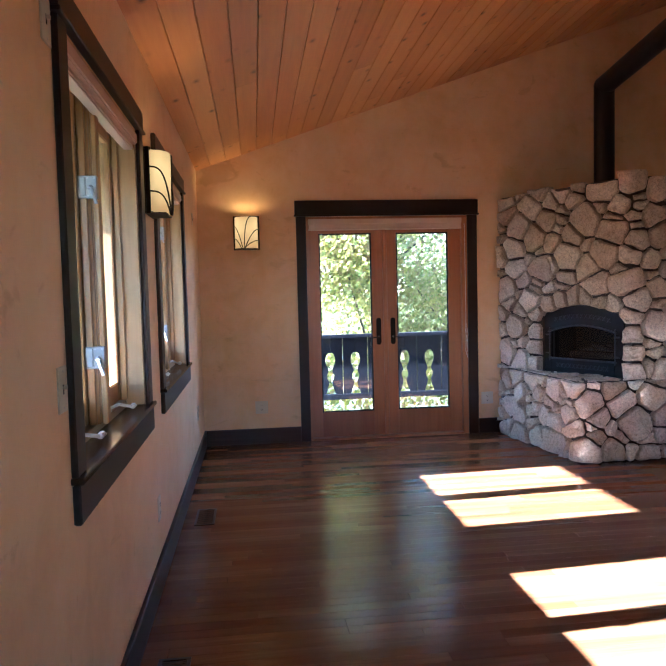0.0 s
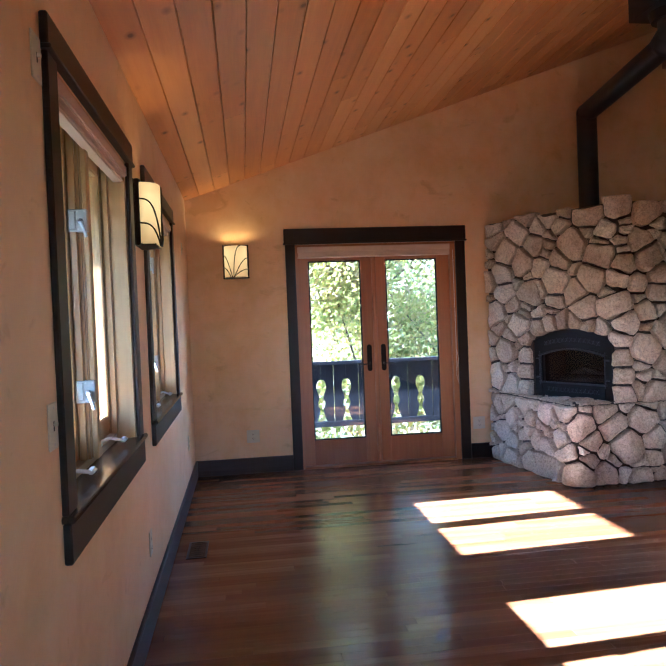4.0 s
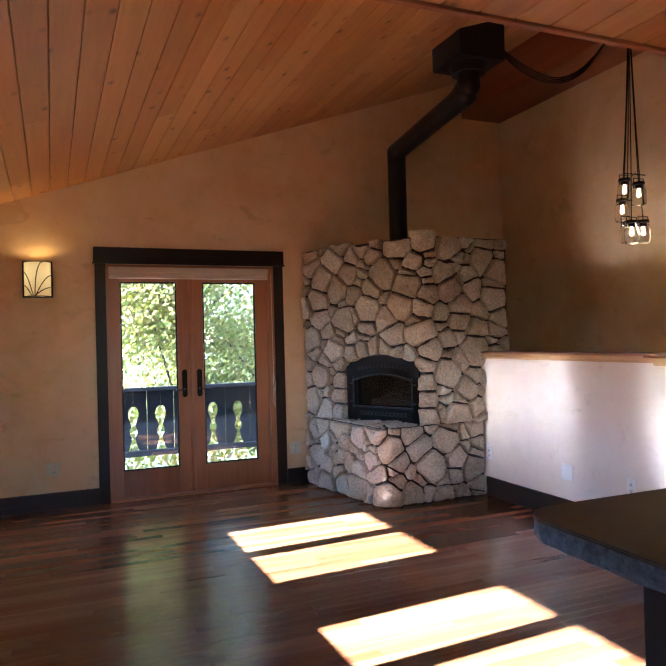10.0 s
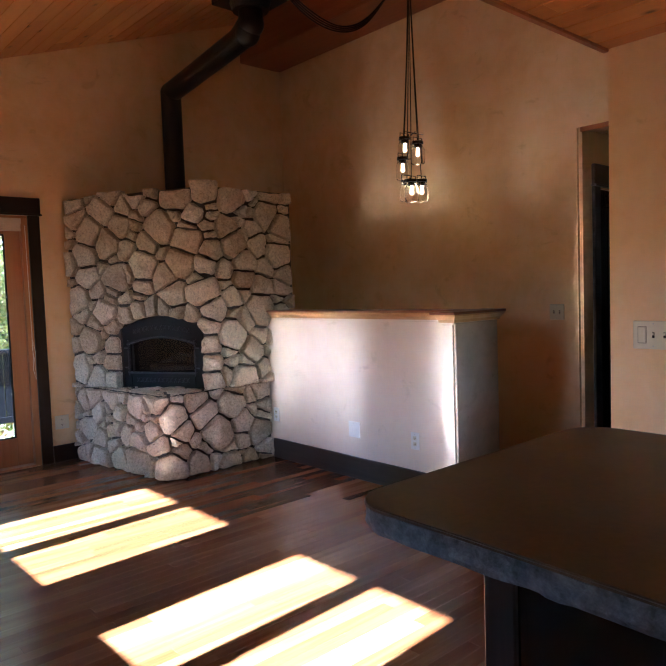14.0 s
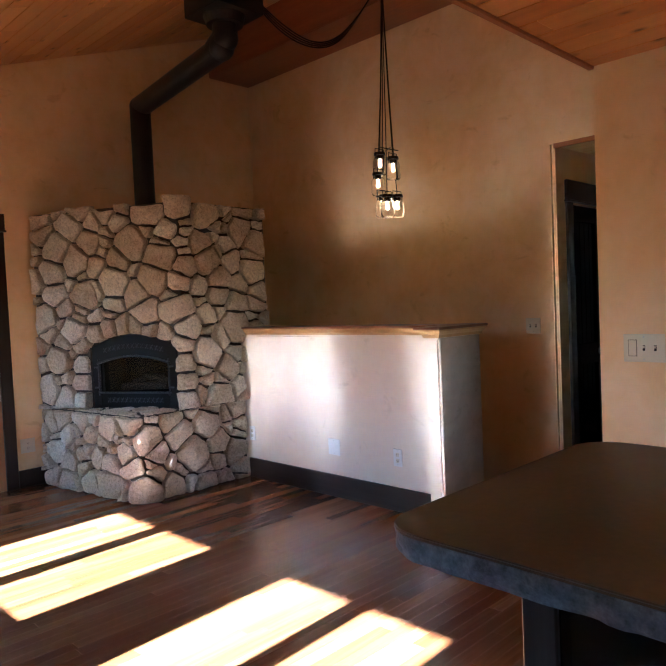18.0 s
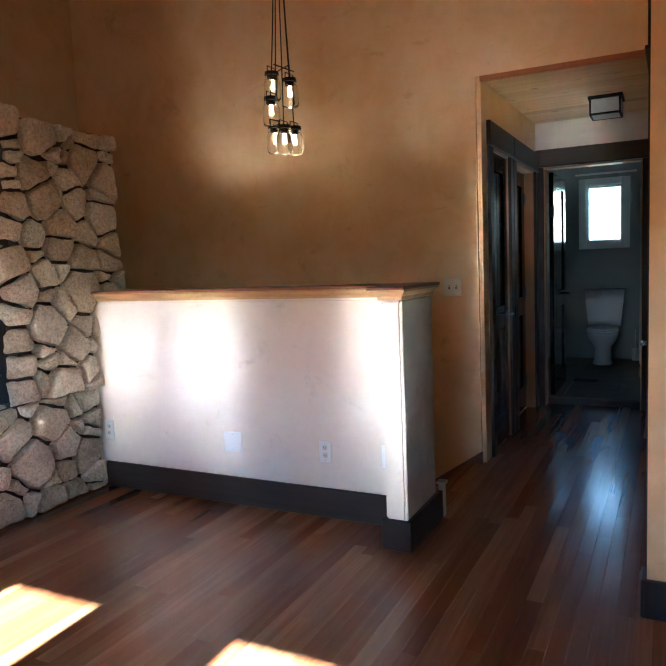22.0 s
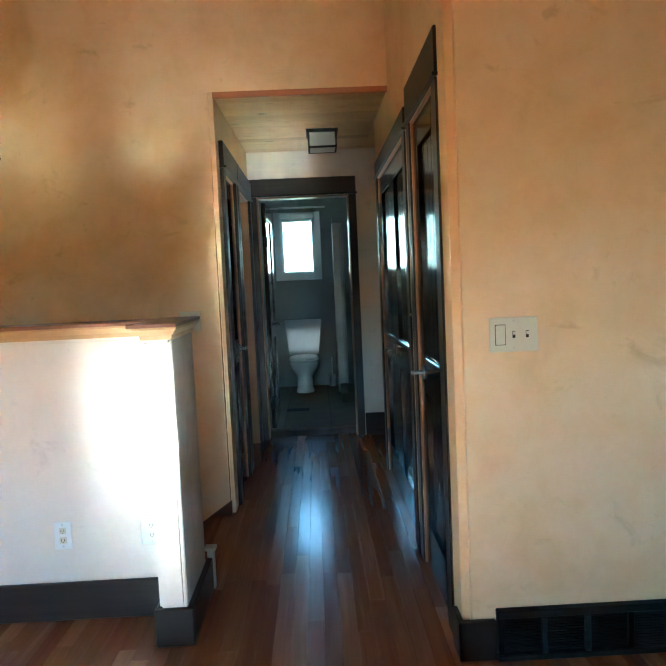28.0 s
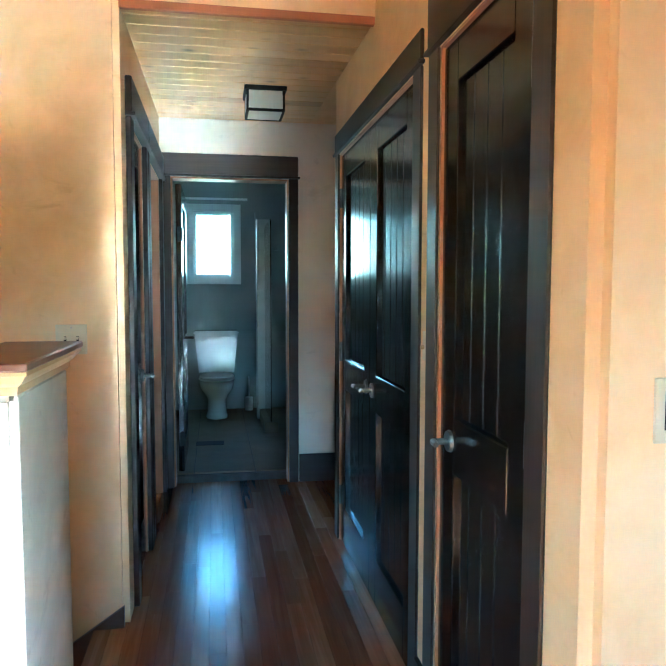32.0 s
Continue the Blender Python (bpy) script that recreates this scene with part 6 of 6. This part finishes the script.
PROFILE = ((0.165, 0.062), (0.20, 0.046), (0.26, 0.028), (0.31, 0.018), (0.35, 0.040), (0.39, 0.044), (0.44, 0.022), (0.49, 0.036), (0.54, 0.056), (0.59, 0.058), (0.63, 0.046), (0.655, 0.028), (0.66, 0.0015), (0.83, 0.0015))
for i in range(20):
    xc = -0.442 + i * 0.30
    for s in (-1, 1):
        edge = [(xc + s * w, z) for z, w in PROFILE]
        outer_ = [(xc + s * 0.146, 0.83), (xc + s * 0.146, 0.165)]
        part("baluster_board", prism(bmesh.new(), edge + outer_, RY - 0.011, RY + 0.011, "y"), M_RAIL, rail)
for xp in (-0.6, 5.5):
    box_part("post", (xp, RY - 0.06, -0.15), (xp + 0.1, RY + 0.06, 0.98), M_RAIL, rail, 0.005)
gm = bmesh.new()
bmesh.ops.create_grid(gm, x_segments=2, y_segments=2, size=2000)
gr = structure("ground", gm, M_GROUND, "grass and fallen leaves to the horizon", "ground")
gr.location = (0, 0, -3.2)


def leafy_tree(name, at, height, spread, leaves, material, seed, label):
    """A tapered trunk, forking limbs and a loose crown of single leaves."""
    rr = random.Random(seed)
    t = thing(name, at, label, "tree")
    x, y, z = at
    bm = bmesh.new()
    tips = []
    top = Vector((x + rr.uniform(-0.3, 0.3), y, z + height * 0.55))
    tube(bm, at, top, 0.12, 0.06, 9)
    for k in range(11):
        a = rr.uniform(0, 2 * math.pi)
        s = Vector(at).lerp(top, rr.uniform(0.45, 1.0))
        e = s + Vector((math.cos(a) * spread * rr.uniform(0.4, 0.9), math.sin(a) * spread * rr.uniform(0.4, 0.9), height * rr.uniform(0.12, 0.42)))
        tube(bm, s, e, 0.024, 0.009, 6)
        tips.append((s, e))
        for j in range(3):
            m = s.lerp(e, rr.uniform(0.4, 0.9))
            f = m + Vector((rr.uniform(-1, 1), rr.uniform(-1, 1), rr.uniform(-0.3, 0.9))) * spread * 0.35
            tube(bm, m, f, 0.013, 0.005, 5)
            tips.append((m, f))
    part("trunk", bm, M_BARK, t, "grey bark trunk and limbs")
    verts, faces = [], []
    clumps = [s.lerp(e, rr.uniform(0.5, 1.1)) for s, e in tips for _ in range(3)]
    for i in range(leaves):
        c = rr.choice(clumps) + Vector((rr.gauss(0, 0.34), rr.gauss(0, 0.34), rr.gauss(0, 0.30)))
        n = Vector((rr.gauss(0, 1), rr.gauss(0, 1), rr.gauss(0, 1))).normalized()
        u = n.orthogonal().normalized()
        w = n.cross(u)
        s = rr.uniform(0.022, 0.042)
        b0 = len(verts)
        verts += [tuple(c - u * s * 1.4 - Vector(at)), tuple(c + w * s * 0.8 - Vector(at)), tuple(c + u * s * 1.4 - Vector(at)), tuple(c - w * s * 0.8 - Vector(at))]
        faces.append((b0, b0 + 1, b0 + 2, b0 + 3))
    me = bpy.data.meshes.new("crown")
    me.from_pydata(verts, [], faces)
    me.materials.append(material)
    cr = new("crown", me)
    cr.parent = t
    return t


TREES = ((-0.4, 13.0, 11.0, 3.0, 46000, M_LEAF_GOLD, "tree with yellow-green autumn leaves beyond the deck"),
         (2.78, 13.6, 10.0, 2.8, 44000, M_LEAF_GOLD, "tree with yellow autumn leaves beyond the deck"),
         (4.6, 14.4, 6.6, 2.4, 26000, M_LEAF_GOLD, "leafy tree turning yellow beyond the deck"),
         (0.6, 17.5, 12.0, 3.6, 20000, M_LEAF_GREEN, "tall green tree in the garden"),
         (6.5, 18.0, 8.0, 3.4, 13000, M_LEAF_GOLD, "tall autumn tree in the garden"),
         (-2.8, 16.0, 7.0, 3.0, 12000, M_LEAF_GREEN, "green tree beside the deck"),
         (4.2, 22.0, 9.0, 4.0, 13000, M_LEAF_GREEN, "tall green tree far in the garden"))
for k, (tx, ty, th, tsp, tl, tm, tlab) in enumerate(TREES):
    leafy_tree("garden_tree", (tx, ty, -3.2), th, tsp, tl, tm, 40 + k, tlab)

# shrubs on the slope below the deck
rr = random.Random(91)
verts, faces = [], []
for i in range(26000):
    x, y = rr.uniform(-5, 9), rr.uniform(11.2, 15.0)
    top = 0.55 + 0.5 * noise.noise((x * 0.8, y * 0.8, 1)) + 0.35 * noise.noise((x * 2.3, y * 2.3, 5))
    c = Vector((x, y, top - 2.6 * rr.random() ** 1.6))
    n = Vector((rr.gauss(-0.5, 0.8), rr.gauss(-0.3, 0.8), rr.gauss(0.4, 0.8))).normalized()
    u = n.orthogonal().normalized()
    w = n.cross(u)
    s = rr.uniform(0.03, 0.06)
    b0 = len(verts)
    verts += [tuple(c - u * s * 1.3), tuple(c + w * s * 0.8), tuple(c + u * s * 1.3), tuple(c - w * s * 0.8)]
    faces.append((b0, b0 + 1, b0 + 2, b0 + 3))
me = bpy.data.meshes.new("garden_shrubs")
me.from_pydata(verts, [], faces)
me.materials.append(M_LEAF_GOLD)
tagged(new("garden_shrubs", me), "green and yellow shrubs on the slope below the deck", "shrubs", kind="stuff")

# woods that ring the house to the west, seen only through the windows
rr = random.Random(77)
verts, faces = [], []
for i in range(9000):
    x, y = rr.uniform(-24, -17), rr.uniform(-26, 32)
    top = 3.2 + 1.5 * noise.noise((y * 0.35, 3, 0)) + 0.8 * noise.noise((y * 1.1, 8, 0)) - 0.12 * (x + 17)
    c = Vector((x, y, -3.2 + (top + 3.2) * rr.random()))
    n = Vector((rr.gauss(1, 0.7), rr.gauss(0, 0.7), rr.gauss(0, 0.7))).normalized()
    u = n.orthogonal().normalized()
    w = n.cross(u)
    s = rr.uniform(0.2, 0.5)
    b0 = len(verts)
    verts += [tuple(c - u * s), tuple(c + w * s * 0.7), tuple(c + u * s), tuple(c - w * s * 0.7)]
    faces.append((b0, b0 + 1, b0 + 2, b0 + 3))
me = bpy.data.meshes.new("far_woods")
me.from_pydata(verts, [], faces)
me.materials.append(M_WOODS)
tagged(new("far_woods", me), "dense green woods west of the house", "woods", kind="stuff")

# ---- floor boards ----
PW = 0.0645


def board_data(x0, x1, y0, y1):
    """Corners and faces of one board with eased edges."""
    g, e = 0.0003, 0.0006
    v = [(x0 + g, y0 + g, -0.02), (x1 - g, y0 + g, -0.02), (x1 - g, y1 - g, -0.02), (x0 + g, y1 - g, -0.02),
         (x0 + g, y0 + g, -0.0003), (x1 - g, y0 + g, -0.0005), (x1 - g, y1 - g, -0.0005), (x0 + g, y1 - g, -0.0005),
         (x0 + e, y0 + e, 0.0), (x1 - e, y0 + e, 0.0), (x1 - e, y1 - e, 0.0), (x0 + e, y1 - e, 0.0)]
    f = [(8, 9, 10, 11), (4, 5, 9, 8), (5, 6, 10, 9), (6, 7, 11, 10), (7, 4, 8, 11), (0, 1, 5, 4), (1, 2, 6, 5), (2, 3, 7, 6), (3, 0, 4, 7)]
    return v, f


floor = tagged(new("floor"), "red-brown hardwood strip floor with satin sheen", "floor", kind="structure")
rr = random.Random(3)
verts, faces, near = [], [], 0
LENGTHS = (0.6, 0.8, 1.0, 1.25, 1.5, 1.8)
y = BACK
while y < FAR - 0.001:
    y1 = min(y + PW, FAR)
    mid = (y + y1) / 2
    xe = 7.12 if HALL_R < mid < HALL_L + 0.1 else (RIGHT - 0.021 if HALL_L < mid < WELL_Y else (HALF + 0.15 if mid > HALL_L else SWITCH))
    x = -rr.uniform(0, 0.8)
    while x < xe:
        ln = rr.choice(LENGTHS)
        a, b = max(x, 0.0), min(x + ln, xe)
        if b - a > 0.01:
            if mid > 2.9:
                v, f = board_data(a, b, y, y1)
                me = bpy.data.meshes.new("board")
                me.from_pydata(v, [], f)
                me.materials.append(M_FLOOR)
                o = new("board", me)
                o.parent = floor
                near += 1
            else:
                v, f = board_data(a, b, y, y1)
                n0 = len(verts)
                verts += v
                faces += [tuple(i + n0 for i in q) for q in f]
        x += ln
    if 2.36 < mid < HALL_R:
        v, f = board_data(SIDE, 7.04, y, min(y1, HALL_R))
        n0 = len(verts)
        verts += v
        faces += [tuple(i + n0 for i in q) for q in f]
    y += PW
me = bpy.data.meshes.new("floor_boards")
me.from_pydata(verts, [], faces)
me.materials.append(M_FLOOR)
fb = new("floor_boards", me)
fb.parent = floor
tagged(fb, "red-brown hardwood boards", kind="stuff")
